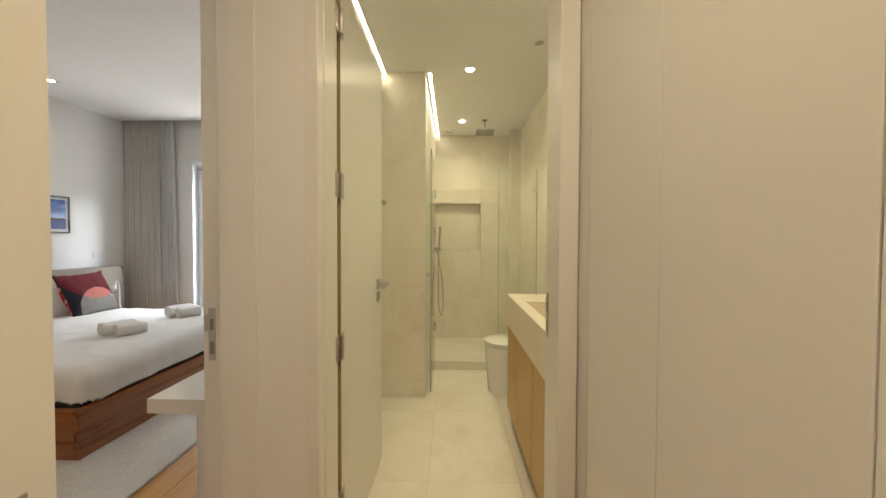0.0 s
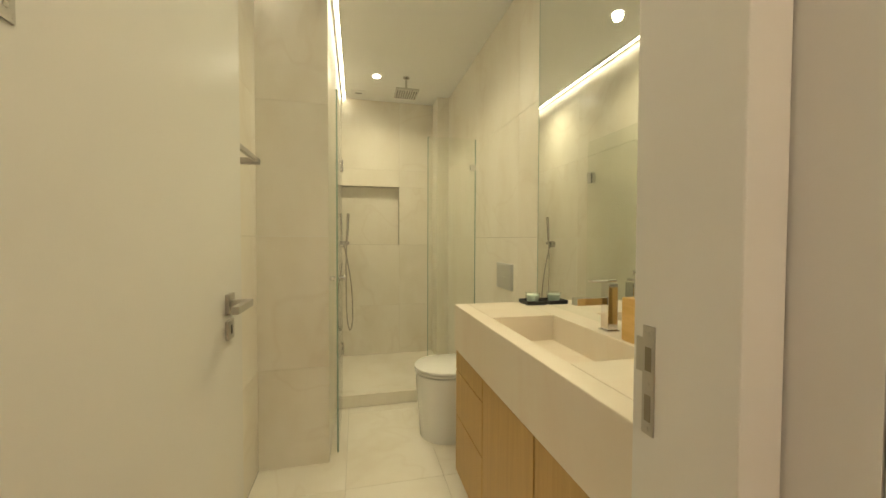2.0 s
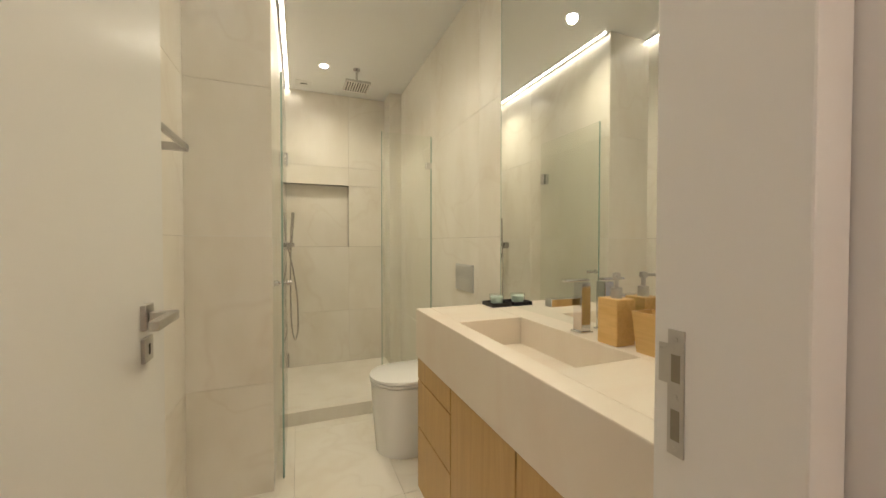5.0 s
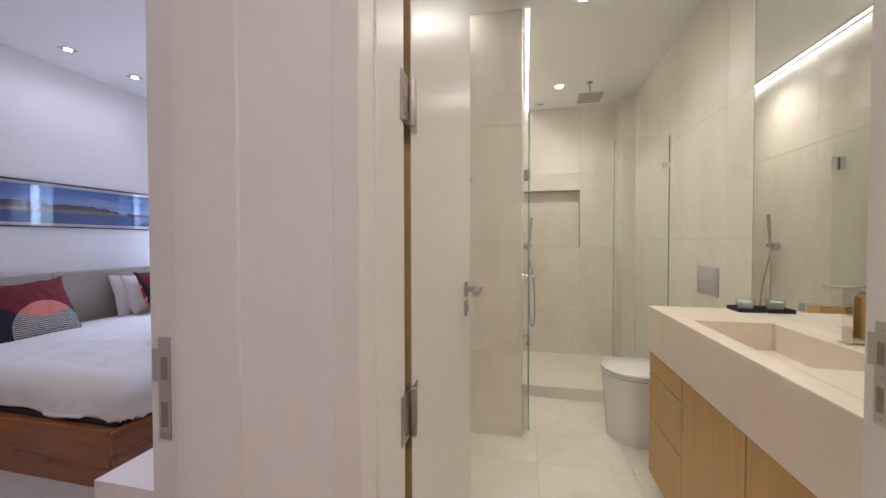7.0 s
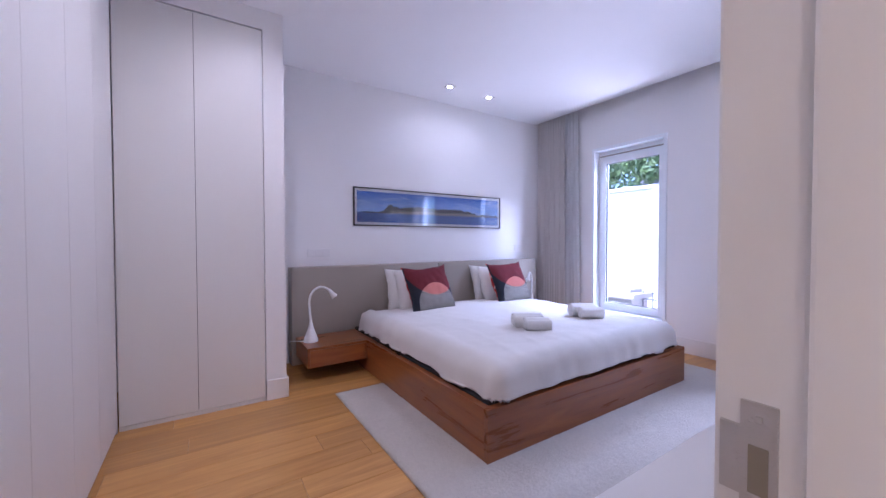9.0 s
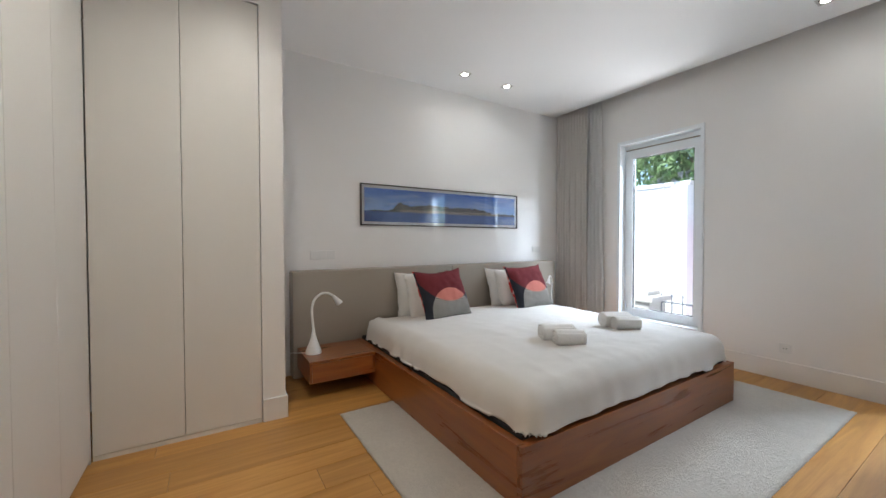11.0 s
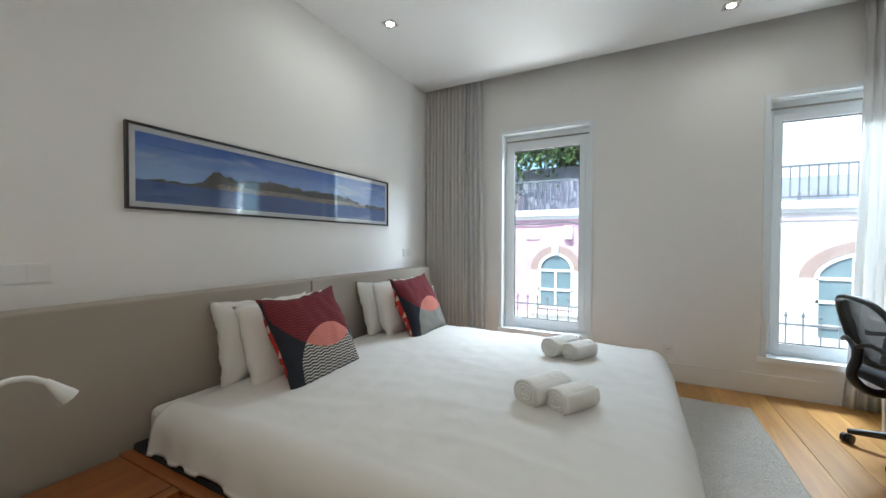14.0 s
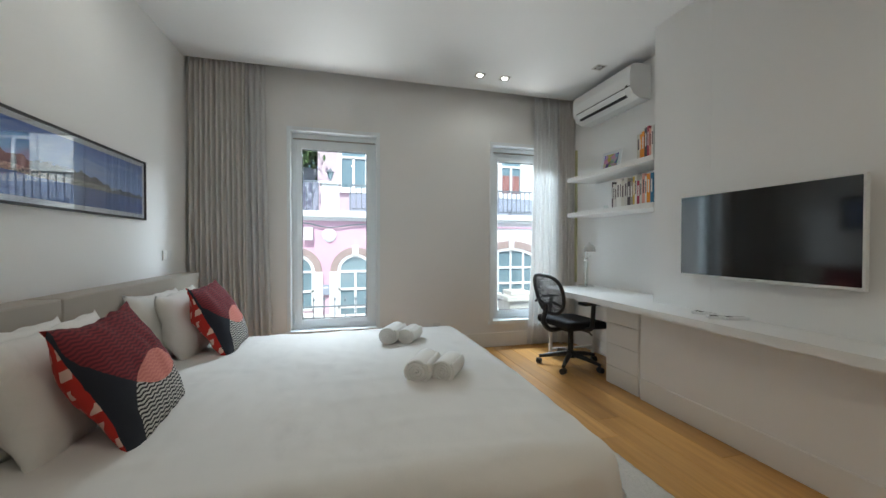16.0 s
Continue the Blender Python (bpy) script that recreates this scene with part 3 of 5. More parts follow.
lever = part("door_handle", boxes(((-0.415, 2.01, 1.015), (-0.405, 2.06, 1.069)), bevel=0.002), STEEL, door, "square brushed steel lever handle")
part("grip", tidy(add_box(box((-0.405, 2.025, 1.032), (-0.365, 2.045, 1.052), 0.003), (-0.372, 1.915, 1.032), (-0.354, 2.047, 1.052), 0.003)), STEEL, lever)
key = part("keyhole_plate", box((-0.415, 2.01, 0.945), (-0.407, 2.06, 0.998), 0.002), STEEL, door)
part("keyhole", box((-0.407, 2.032, 0.96), (-0.4062, 2.04, 0.983)), DARK, key)


# windows
def window(name, x0, x1):
    """A tall tilt window: outer frame, sash with gasket, blind slot above, stone-white sill."""
    y0 = NORTH + 0.1
    w = structure(name, boxes(((x0 - 0.014, NORTH - 0.016, SILL), (x0 + 0.022, NORTH + 0.29, HEAD + 0.018)), ((x1 - 0.022, NORTH - 0.016, SILL), (x1 + 0.012, NORTH + 0.29, HEAD + 0.018)), ((x0 + 0.022, NORTH - 0.0155, HEAD - 0.022), (x1 - 0.022, NORTH + 0.29, HEAD + 0.0175)), bevel=0.002), UPVC, "tall white-framed window onto the street")
    part("window_sill", box((x0 - 0.03, NORTH - 0.02, SILL - 0.03), (x1 + 0.03, NORTH + 0.28, SILL + 0.012), 0.004), UPVC, w)
    a, b, lo, hi = x0 + 0.022, x1 - 0.022, SILL + 0.012, HEAD - 0.022
    part("blind_box", box((a, y0 - 0.01, hi - 0.05), (b, y0 + 0.09, hi), 0.003), UPVC, w)
    part("blind_slot", box((a + 0.01, y0 - 0.013, hi - 0.06), (b - 0.01, y0 + 0.02, hi - 0.049)), PANEL_GAP, w)
    hi -= 0.06
    f = 0.055
    part("window_frame", boxes(((a, y0, lo), (a + f, y0 + 0.07, hi)), ((b - f, y0, lo), (b, y0 + 0.07, hi)), ((a + f, y0, hi - f), (b - f, y0 + 0.07, hi)), ((a + f, y0, lo), (b - f, y0 + 0.07, lo + f)), bevel=0.004), UPVC, w)
    g = 0.055
    a, b, lo, hi = a + f - 0.012, b - f + 0.012, lo + f - 0.012, hi - f + 0.012
    sash = part("sash", boxes(((a, y0 - 0.012, lo), (a + g, y0 + 0.05, hi)), ((b - g, y0 - 0.012, lo), (b, y0 + 0.05, hi)), ((a + g, y0 - 0.012, hi - g), (b - g, y0 + 0.05, hi)), ((a + g, y0 - 0.012, lo), (b - g, y0 + 0.05, lo + g)), bevel=0.004), UPVC, w)
    e = 0.005
    a, b, lo, hi = a + g, b - g, lo + g, hi - g
    part("gasket", boxes(((a, y0 - 0.002, lo), (a + e, y0 + 0.03, hi)), ((b - e, y0 - 0.002, lo), (b, y0 + 0.03, hi)), ((a, y0 - 0.002, hi - e), (b, y0 + 0.03, hi)), ((a, y0 - 0.002, lo), (b, y0 + 0.03, lo + e))), DARK, sash)
    part("pane", box((a, y0 + 0.012, lo), (b, y0 + 0.018, hi)), PANE, sash, "clear glass pane").visible_shadow = False
    part("hinge", lathe([(0.007, lo - 0.03), (0.008, lo + 0.05)], (x0 + 0.05, y0 - 0.014, 0), 10), UPVC, sash)
    part("hinge", lathe([(0.007, hi - 0.03), (0.008, hi + 0.05)], (x0 + 0.05, y0 - 0.014, 0), 10), UPVC, sash)
    return w


for k, (a, b) in enumerate(WINDOWS):
    window("window_%d" % (k + 1), a, b)


# ---- bathroom ----
def led_strip(x, y0, y1):
    ob = thing("led_strip", "lit linear light set along the ceiling edge", "light", "ceiling light strips", (x, (y0 + y1) / 2, BATH_HIGH - 0.011))
    h = (y1 - y0) / 2
    part("channel", boxes(((-0.016, -h, 0), (-0.013, h, 0.011)), ((0.013, -h, 0), (0.016, h, 0.011)), ((-0.013, -h, 0.007), (0.013, h, 0.011))), TRIM, ob)
    part("diffuser", box((-0.009, -h + 0.002, 0.001), (0.009, h - 0.002, 0.0065)), LED, ob, "glowing warm white diffuser")


led_strip(-0.553, 1.5, CY - 0.008)
led_strip(-0.189, CY + 0.01, BN - 0.004)


def recessed_spot(x, y, z, square, lit=True, group="ceiling spots"):
    ob = thing("ceiling_spot", ("lit" if lit else "unlit") + (" square recessed ceiling spotlight in a white frame" if square else " round recessed ceiling spotlight in a white ring"), "spotlight", group, (x, y, z))
    if square:
        a, b = 0.05, 0.036
        part("bezel", boxes(((-a, -a, -0.004), (a, -b, 0)), ((-a, b, -0.004), (a, a, 0)), ((-a, -b, -0.004), (-b, b, 0)), ((b, -b, -0.004), (a, b, 0))), STEEL, ob, "pale metal square bezel")
        part("well", box((-b, -b, -0.0015), (b, b, -0.0005)), GAP, ob)
    else:
        part("bezel", lathe([(0.034, -0.001), (0.044, -0.004), (0.046, 0.0)], sides=28), TRIM, ob)
    part("bulb", lathe([(0.02, -0.0075), (0.027, -0.0065), (0.029, -0.0032)], sides=24), BULB if lit else COLD_BULB, ob, "glowing bulb face" if lit else "dark bulb face")
    return ob


# The third fixture is unseen, added with the bathroom fill spot.
for x, y in BATH_SPOTS:
    recessed_spot(x, y, BATH_HIGH, False, group="bathroom ceiling spots")
recessed_spot(0.58, 2.57, BATH_HIGH, False, False, "bathroom ceiling spots")
# The last two fixtures are unseen, added with the entry fill spots.
for x, y in BED_SPOTS:
    recessed_spot(x, y, HIGH, True, group="bedroom ceiling spots")
recessed_spot(-0.73, 4.13, HIGH, True, False, "bedroom ceiling spots")
for x, y in ((0.1, 0.45), (0.02, -0.6)):
    recessed_spot(x, y, BATH_HIGH, False, group="hall ceiling spots")
vent = thing("ceiling_vent", "small square white extractor grille in the shower ceiling", "vent", at=(-0.05, 4.63, BATH_HIGH))
part("grille", box((-0.07, -0.07, -0.008), (0.07, 0.07, 0), 0.003), WHITE_PLASTIC, vent)
part("slot", box((-0.03, -0.02, -0.0095), (0.03, -0.006, -0.008)), GAP, vent)

# vanity
VX, VN, VY, VTOP, VLOW = 0.386, 1.445, 2.646, 0.905, 0.692
vanity = thing("vanity_unit", "oak veneer vanity cabinet hung under the stone basin", "cabinet", at=(0.4, 2.0, 0))
vp = Vector((0.4, 2.0, 0))


def local(lo, hi, o):
    return tuple(lo[i] - o[i] for i in range(3)), tuple(hi[i] - o[i] for i in range(3))


part("body", box(*local((VX + 0.03, VN, 0.10), (BR, VY - 0.004, VLOW), vp)), VENEER, vanity)
# Recessed plinth in the near-black gap colour, its toe-kick shade painted on.
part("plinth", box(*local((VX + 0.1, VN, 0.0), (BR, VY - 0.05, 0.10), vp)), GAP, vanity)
for y0, y1, name, rows in ((2.262, VY - 0.004, "drawer", ((0.10, 0.372), (0.378, 0.588), (0.594, VLOW - 0.006))), (1.84, 2.256, "door", ((0.10, VLOW - 0.006),)), (VN, 1.834, "door", ((0.10, VLOW - 0.006),))):
    for z0, z1 in rows:
        part(name, box(*local((VX + 0.008, y0, z0), (VX + 0.029, y1, z1), vp), 0.0015), VENEER, vanity)
basin = thing("stone_basin", "cream pink-veined stone washbasin slab with a sunken trough", "basin", at=(0.4, 2.0, VLOW))
bp = Vector((0.4, 2.0, VLOW))
SX0, SX1, SY0, SY1 = 0.452, 0.722, 1.76, 2.315
part("slab", boxes(*[local(lo, hi, bp) for lo, hi in (
    ((VX, VN, VLOW), (SX0, VY, VTOP)), ((SX1, VN, VLOW + 0.02), (BR, VY, VTOP)), ((SX0, VN, VLOW + 0.02), (SX1, SY0, VTOP)), ((SX0, SY1, VLOW + 0.02), (SX1, VY, VTOP)))], bevel=0.004), ONYX, basin)
bm = bmesh.new()
for lo, hi, dz in (((SX0 - 0.01, SY0 - 0.01, 0.79), (SX1 + 0.01, SY1 + 0.01, 0.80), 0),):
    add_box(bm, *local(lo, hi, bp))
part("trough_floor", bm, ONYX, basin)
mirror = thing("wall_mirror", "frameless full-height wall mirror above the basin", "mirror", at=(BR, 2.05, VTOP))
part("glass", box((-0.008, VN - 2.05, 0.001), (-0.002, VY + 0.0 - 2.05, BATH_HIGH - VTOP - 0.002)), MIRROR, mirror)
part("edge", box((-0.0085, VY - 2.05, 0.001), (-0.001, VY + 0.003 - 2.05, BATH_HIGH - VTOP - 0.002)), EDGE_GLASS, mirror)

tap = thing("basin_tap", "square chrome mixer tap on the stone basin", "tap", at=(0.772, 2.032, VTOP))
part("base_plate", box((-0.024, -0.026, 0), (0.026, 0.026, 0.006), 0.002), CHROME, tap)
part("column", box((-0.018, -0.02, 0.006), (0.02, 0.02, 0.165), 0.002), CHROME, tap)
part("spout", box((-0.135, -0.016, 0.092), (-0.018, 0.016, 0.118), 0.002), CHROME, tap)
part("lever", box((-0.075, -0.014, 0.17), (0.02, 0.014, 0.178), 0.002), CHROME, tap)
soap = thing("soap_dispenser", "square bamboo soap dispenser with a chrome pump", "soap dispenser", at=(0.768, 1.885, VTOP))
part("jar", box((-0.036, -0.036, 0), (0.036, 0.036, 0.135), 0.004), BAMBOO, soap)
pump = part("pump", lathe([(0.016, 0.135), (0.016, 0.165), (0.006, 0.167), (0.006, 0.19), (0.011, 0.192), (0.011, 0.208), (0.004, 0.21)], sides=16), STEEL, soap, "brushed metal pump")
part("nozzle", tube([(0, 0, 0.2), (-0.02, -0.02, 0.201), (-0.036, -0.03, 0.196)], 0.0045, 8), STEEL, pump)
cup = thing("toothbrush_cup", "tapered square bamboo tumbler on the basin top", "cup", at=(0.78, 1.772, VTOP))
bm = bmesh.new()
for r0, r1, z0, z1, flip in ((0.028, 0.037, 0.0, 0.112, 1), (0.023, 0.032, 0.008, 0.112, -1)):
    for k in range(4):
        a, b = math.pi / 4 + k * math.pi / 2, math.pi / 4 + (k + 1) * math.pi / 2
        vs = [bm.verts.new((r * 1.414 * math.cos(t), r * 1.414 * math.sin(t), z)) for r, t, z in ((r0, a, z0), (r0, b, z0), (r1, b, z1), (r1, a, z1))]
        bm.faces.new(vs)
for k in range(4):
    a, b = math.pi / 4 + k * math.pi / 2, math.pi / 4 + (k + 1) * math.pi / 2
    bm.faces.new([bm.verts.new((r * 1.414 * math.cos(t), r * 1.414 * math.sin(t), 0.112)) for r, t in ((0.037, a), (0.037, b), (0.032, b), (0.032, a))])
for r, z in ((0.028, 0.0), (0.023, 0.008)):
    bm.faces.new([bm.verts.new((r * 1.414 * math.cos(t), r * 1.414 * math.sin(t), z)) for t in [math.pi / 4 + k * math.pi / 2 for k in range(4)]])
bmesh.ops.remove_doubles(bm, verts=bm.verts, dist=0.0001)
part("cup_body", bm, BAMBOO, cup)
for y in (2.585,):
    dish = thing("amenity_tray", "small black tray with frosted glass candle", "tray", at=(0.765, y, VTOP))
    part("tray", boxes(((-0.05, -0.05, 0), (0.05, 0.05, 0.006)), ((-0.05, -0.05, 0.006), (-0.044, 0.05, 0.018)), ((0.044, -0.05, 0.006), (0.05, 0.05, 0.018)), ((-0.044, -0.05, 0.006), (0.044, -0.044, 0.018)), ((-0.044, 0.044, 0.006), (0.044, 0.05, 0.018)), bevel=0.001), BLACK, dish)
    part("tumbler", lathe([(0.028, 0.007), (0.033, 0.011), (0.036, 0.052), (0.033, 0.052), (0.029, 0.013)], sides=24), TUMBLER, dish, "low clear glass dish")
    part("candle", lathe([(0.029, 0.013), (0.0295, 0.042), (0.026, 0.045)], sides=20), material("mint_wax", (0.66, 0.75, 0.69), 0.5), dish, "pale mint wax")

# toilet
wc = thing("toilet", "white back-to-wall ceramic toilet with closed lid", "toilet", at=(0.55, 3.17, 0))


def dee(front, back, half, steps=16):
    """A D-shaped outline: straight at the wall, round in front (towards -x)."""
    pts = [(back, half)]
    for k in range(steps + 1):
        a = math.pi / 2 + math.pi * k / steps
        pts.append((front + half * 1.05 + half * 1.05 * math.cos(a), half * math.sin(a)))
    return pts + [(back, -half)]


def stacked(sections):
    bm = bmesh.new()
    rings = [[bm.verts.new((x, y, z)) for x, y in outline] for outline, z in sections]
    n = len(rings[0])
    for a, b in zip(rings, rings[1:]):
        for i in range(n):
            bm.faces.new((a[i], a[(i + 1) % n], b[(i + 1) % n], b[i]))
    bm.faces.new(rings[0])
    bm.faces.new(rings[-1])
    return tidy(bm, True, 40)


part("bowl", stacked([(dee(-0.24, 0.28, 0.155), 0.0), (dee(-0.245, 0.28, 0.165), 0.05), (dee(-0.265, 0.28, 0.18), 0.3), (dee(-0.27, 0.28, 0.182), 0.395), (dee(-0.26, 0.28, 0.175), 0.4)]), CERAMIC, wc)
part("seat", stacked([(dee(-0.27, 0.24, 0.18), 0.402), (dee(-0.276, 0.24, 0.185), 0.406), (dee(-0.276, 0.24, 0.185), 0.416), (dee(-0.27, 0.24, 0.18), 0.419)]), CERAMIC, wc)
part("lid", stacked([(dee(-0.272, 0.24, 0.182), 0.421), (dee(-0.278, 0.24, 0.187), 0.426), (dee(-0.276, 0.24, 0.185), 0.436), (dee(-0.25, 0.24, 0.165), 0.442)]), CERAMIC, wc)
flush = thing("flush_plate", "brushed steel dual flush plate on the marble wall", "flush plate", at=(BR, 3.08, 0.99))
part("plate", box((-0.012, -0.12, -0.08), (0, 0.12, 0.08), 0.003), SATIN, flush)
for z0, z1 in ((-0.07, -0.002), (0.002, 0.07)):
    part("button", box((-0.016, -0.108, z0), (-0.012, 0.108, z1), 0.0015), SATIN, flush)

# shower
tray = structure("shower_kerb", boxes(((BC, 3.64, 0), (BR, 3.74, 0.09)), ((BC, 3.74, 0), (BR, BN, 0.022)), bevel=0.003), MARBLE, "raised cream marble shower tray and kerb")
structure("pillar", box((0.715, 4.56, 0.022), (BR, BN, BATH_HIGH)), MARBLE, "boxed marble pillar in the shower corner")
panel = thing("shower_screen", "fixed frameless clear glass shower screen", "shower screen", at=(0.64, 3.69, 0.09))
part("glass", box((-0.185, -0.004, 0.0), (0.188, 0.004, 1.90)), SHOWER_GLASS, panel)
part("edge", box((-0.188, -0.0045, 0.0), (-0.185, 0.0045, 1.90)), EDGE_GLASS, panel)
part("wall_clip", boxes(((0.145, -0.012, 1.66), (0.19, 0.012, 1.705)), bevel=0.002), CHROME, panel)
part("wall_clip", boxes(((0.145, -0.012, 0.16), (0.19, 0.012, 0.205)), bevel=0.002), CHROME, panel)
part("seal", box((0.186, -0.006, 0), (0.19, 0.006, 1.90)), EDGE_GLASS, panel)
gdoor = thing("shower_door", "open frameless glass shower door with chrome hinges", "shower door", at=(-0.178, 3.69, 0.03))
part("glass", box((-0.004, -0.65, 0.0), (0.004, 0.0, 2.0)), SHOWER_GLASS, gdoor)
part("edge", box((-0.0045, -0.654, 0.0), (0.0045, -0.65, 2.0)), EDGE_GLASS, gdoor)
for z in (0.36, 1.66):
    part("hinge", boxes(((-0.038, -0.05, z), (-0.0045, 0.012, z + 0.085)), ((0.0045, -0.05, z), (0.014, -0.005, z + 0.085)), bevel=0.002), CHROME, gdoor)
knob = part("door_knob", lathe([(0.008, -0.045), (0.014, -0.04), (0.014, -0.02), (0.006, -0.016), (0.006, 0.016), (0.014, 0.02), (0.014, 0.04), (0.008, 0.045)], (0, -0.59, 0.965), 14, Matrix.Rotation(radians(90), 3, "Y")), CHROME, gdoor)

hand = thing("hand_shower", "chrome hand shower with a hose on a wall bracket", "shower", at=(BC, 4.3, 1.0))
part("mixer", tidy(add_lathe(box((0.012, -0.03, 0.14), (0.05, 0.03, 0.2), 0.004), [(0.03, 0), (0.03, 0.012)], (0, 0, 0.17), 18, Matrix.Rotation(radians(90), 3, "Y"))), NICKEL, hand)
part("handset", tube([(0.06, 0, 0.17), (0.065, 0, 0.25), (0.07, 0, 0.33), (0.075, 0, 0.44)], [0.009, 0.011, 0.013, 0.013], 12), NICKEL, hand)
part("bracket", box((0.045, -0.014, 0.165), (0.085, 0.014, 0.195), 0.003), NICKEL, hand)
part("hose", tube(curve_points([(0.06, 0, 0.17), (0.055, -0.005, -0.1), (0.06, 0.01, -0.45), (0.085, 0.03, -0.6), (0.11, 0.04, -0.5), (0.1, 0.03, -0.2), (0.05, 0.02, 0.1), (0.03, 0.015, 0.15)], 8), 0.006, 8), NICKEL, hand, "silver flexible hose")
rain = thing("rain_shower", "square chrome rain shower head hung from the ceiling", "shower", at=(0.353, 4.185, BATH_HIGH))
part("rose_mount", lathe([(0.028, -0.008), (0.028, 0.0)], sides=20), NICKEL, rain)
part("arm", tube([(0, 0, -0.005), (0, 0, -0.13)], 0.009, 12), NICKEL, rain)
head = part("head", box((-0.1, -0.1, -0.15), (0.1, 0.1, -0.128), 0.004), NICKEL, rain)
bm = bmesh.new()
for i in range(9):
    for j in range(9):
        add_box(bm, (-0.083 + i * 0.02, -0.083 + j * 0.02, -0.153), (-0.077 + i * 0.02, -0.077 + j * 0.02, -0.15))
part("nozzles", bm, GAP, head)
rail = thing("towel_rail", "slim square brushed steel towel rail on marble", "towel rail", at=(BL, 2.39, 1.555))
part("bar", box((0.075, -0.32, -0.008), (0.09, 0.32, 0.012), 0.002), STEEL, rail)
for y in (-0.3, 0.3):
    part("post", box((0.0, y - 0.015, -0.014), (0.09, y + 0.015, 0.012), 0.002), STEEL, rail)


# ---- bedroom ----
FX0, FX1, FY0, FY1, FTOP = -4.28, -2.135, 2.05, 4.19, 0.298
bed = thing("double_bed", "low cherry-wood platform bed frame, glossy reddish brown", "bed", at=(-3.2, 3.08, 0))
o = Vector((-3.2, 3.08, 0))
part("side_board", box(*local((FX0, FY0, 0.012), (FX1 - 0.03, FY0 + 0.03, FTOP), o), 0.003), CHERRY, bed)
part("side_board", box(*local((FX0, FY1 - 0.03, 0.012), (FX1 - 0.03, FY1, FTOP), o), 0.003), CHERRY, bed)
part("foot_board", box(*local((FX1 - 0.03, FY0, 0.012), (FX1, FY1, FTOP), o), 0.003), CHERRY_Y, bed)
part("top_ledge", boxes(*[local(lo, hi, o) for lo, hi in (((FX0, FY0 + 0.03, FTOP - 0.025), (FX1 - 0.09, FY0 + 0.1, FTOP - 0.004)), ((FX0, FY1 - 0.1, FTOP - 0.025), (FX1 - 0.09, FY1 - 0.03, FTOP - 0.004)), ((FX1 - 0.1, FY0 + 0.03, FTOP - 0.025), (FX1 - 0.03, FY1 - 0.03, FTOP - 0.004)))]), CHERRY, bed)
part("slat_base", box(*local((FX0, FY0 + 0.05, 0.14), (FX1 - 0.05, FY1 - 0.05, FTOP + 0.022), o), 0.01), BLACK_CLOTH, bed, "black fabric bed base")
mattress = thing("mattress", "white mattress on the bed base, under the duvet", "mattress", at=(-3.2, 3.08, FTOP + 0.022))
part("cover", box((-1.07, -0.93, 0), (0.96, 0.93, 0.145), 0.05, 4), LINEN, mattress)


def duvet_mesh():
    """A sheet laid over the mattress: flat on top, rounded over the edges, hanging with soft folds."""
    bm = bmesh.new()
    x_head, x_foot, y_lo, y_hi, top, r = -4.14, -2.163, 2.118, 4.15, 0.505, 0.1
    drop = 0.195
    nx, ny = 150, 150
    ext = drop + 0.02 - 0.43 * r
    sx = [x_head + (x_foot - x_head + ext) * i / nx for i in range(nx + 1)]
    y_all = (y_hi - y_lo) + 2 * ext
    sy = [-ext + y_all * j / ny for j in range(ny + 1)]

    grid = []
    w = y_hi - y_lo
    for s in sx:
        row = []
        for t in sy:
            ex = max(0.0, s - (x_foot - r))
            side = 1 if t > w / 2 else -1
            ey = max(0.0, (t if side > 0 else w - t) - (w - r))
            e = math.hypot(ex, ey)
            reach = min(e, ext + r)
            px, py, down, out = min(s, x_foot - r), y_lo + min(max(t, r), w - r), 0.0, 0.0
            if e > 0:
                a = reach / r
                out = r * math.sin(a) if a < math.pi / 2 else r
                down = r * (1 - math.cos(a)) if a < math.pi / 2 else r + (reach - r * math.pi / 2)
                down = min(down, drop + 0.02)
                px, py = px + out * ex / e, py + out * side * ey / e
            n1 = noise.noise(Vector((px * 2.1, py * 2.1, 1.3)))
            n2 = noise.noise(Vector((px * 6.0 + n1, py * 3.2, 4.7)))
            n3 = noise.noise(Vector((px * 14, py * 9, 8.1)))
            ridge = (1 - abs(noise.noise(Vector((px * 1.3 + 3, py * 4.6, 2.2))))) ** 6
            hang = min(1.0, down / drop)
            z = top - down + (0.013 * n1 + 0.006 * n2 + 0.0035 * n3 + 0.0035 * ridge) * (1 - 0.5 * hang)
            if e > 0:
                wave = hang * (0.028 + 0.022 * noise.noise(Vector((px * 6.5, py * 6.5, 7.7))) + 0.006 * math.sin((px if ey > ex else py) * 23 + 9 * n1))
                px, py = px + wave * ex / e, py + wave * side * ey / e
            crown = 0.02 * (1 - ((py - 3.08) / 1.0) ** 2) * (1 - 0.3 * ((px + 3.1) / 1.0) ** 2)
            z -= 0.03 * max(0.0, 1 - (s - x_head) / 0.5) * (ey <= 0)
            row.append(bm.verts.new((px, py, max(z + max(0.0, crown), FTOP + 0.026 + 0.012 * n2 + 0.02 * max(0.0, n1)))))
        grid.append(row)
    for i in range(nx):
        for j in range(ny):
            bm.faces.new((grid[i][j], grid[i + 1][j], grid[i + 1][j + 1], grid[i][j + 1]))
    bmesh.ops.remove_doubles(bm, verts=bm.verts, dist=0.0015)
    for f in bm.faces:
        f.smooth = True
    return bm


duvet_thing = thing("duvet", "plump white cotton duvet spread over the bed", "duvet", at=(0, 0, 0))
duvet = part("cover", duvet_mesh(), LINEN, duvet_thing)
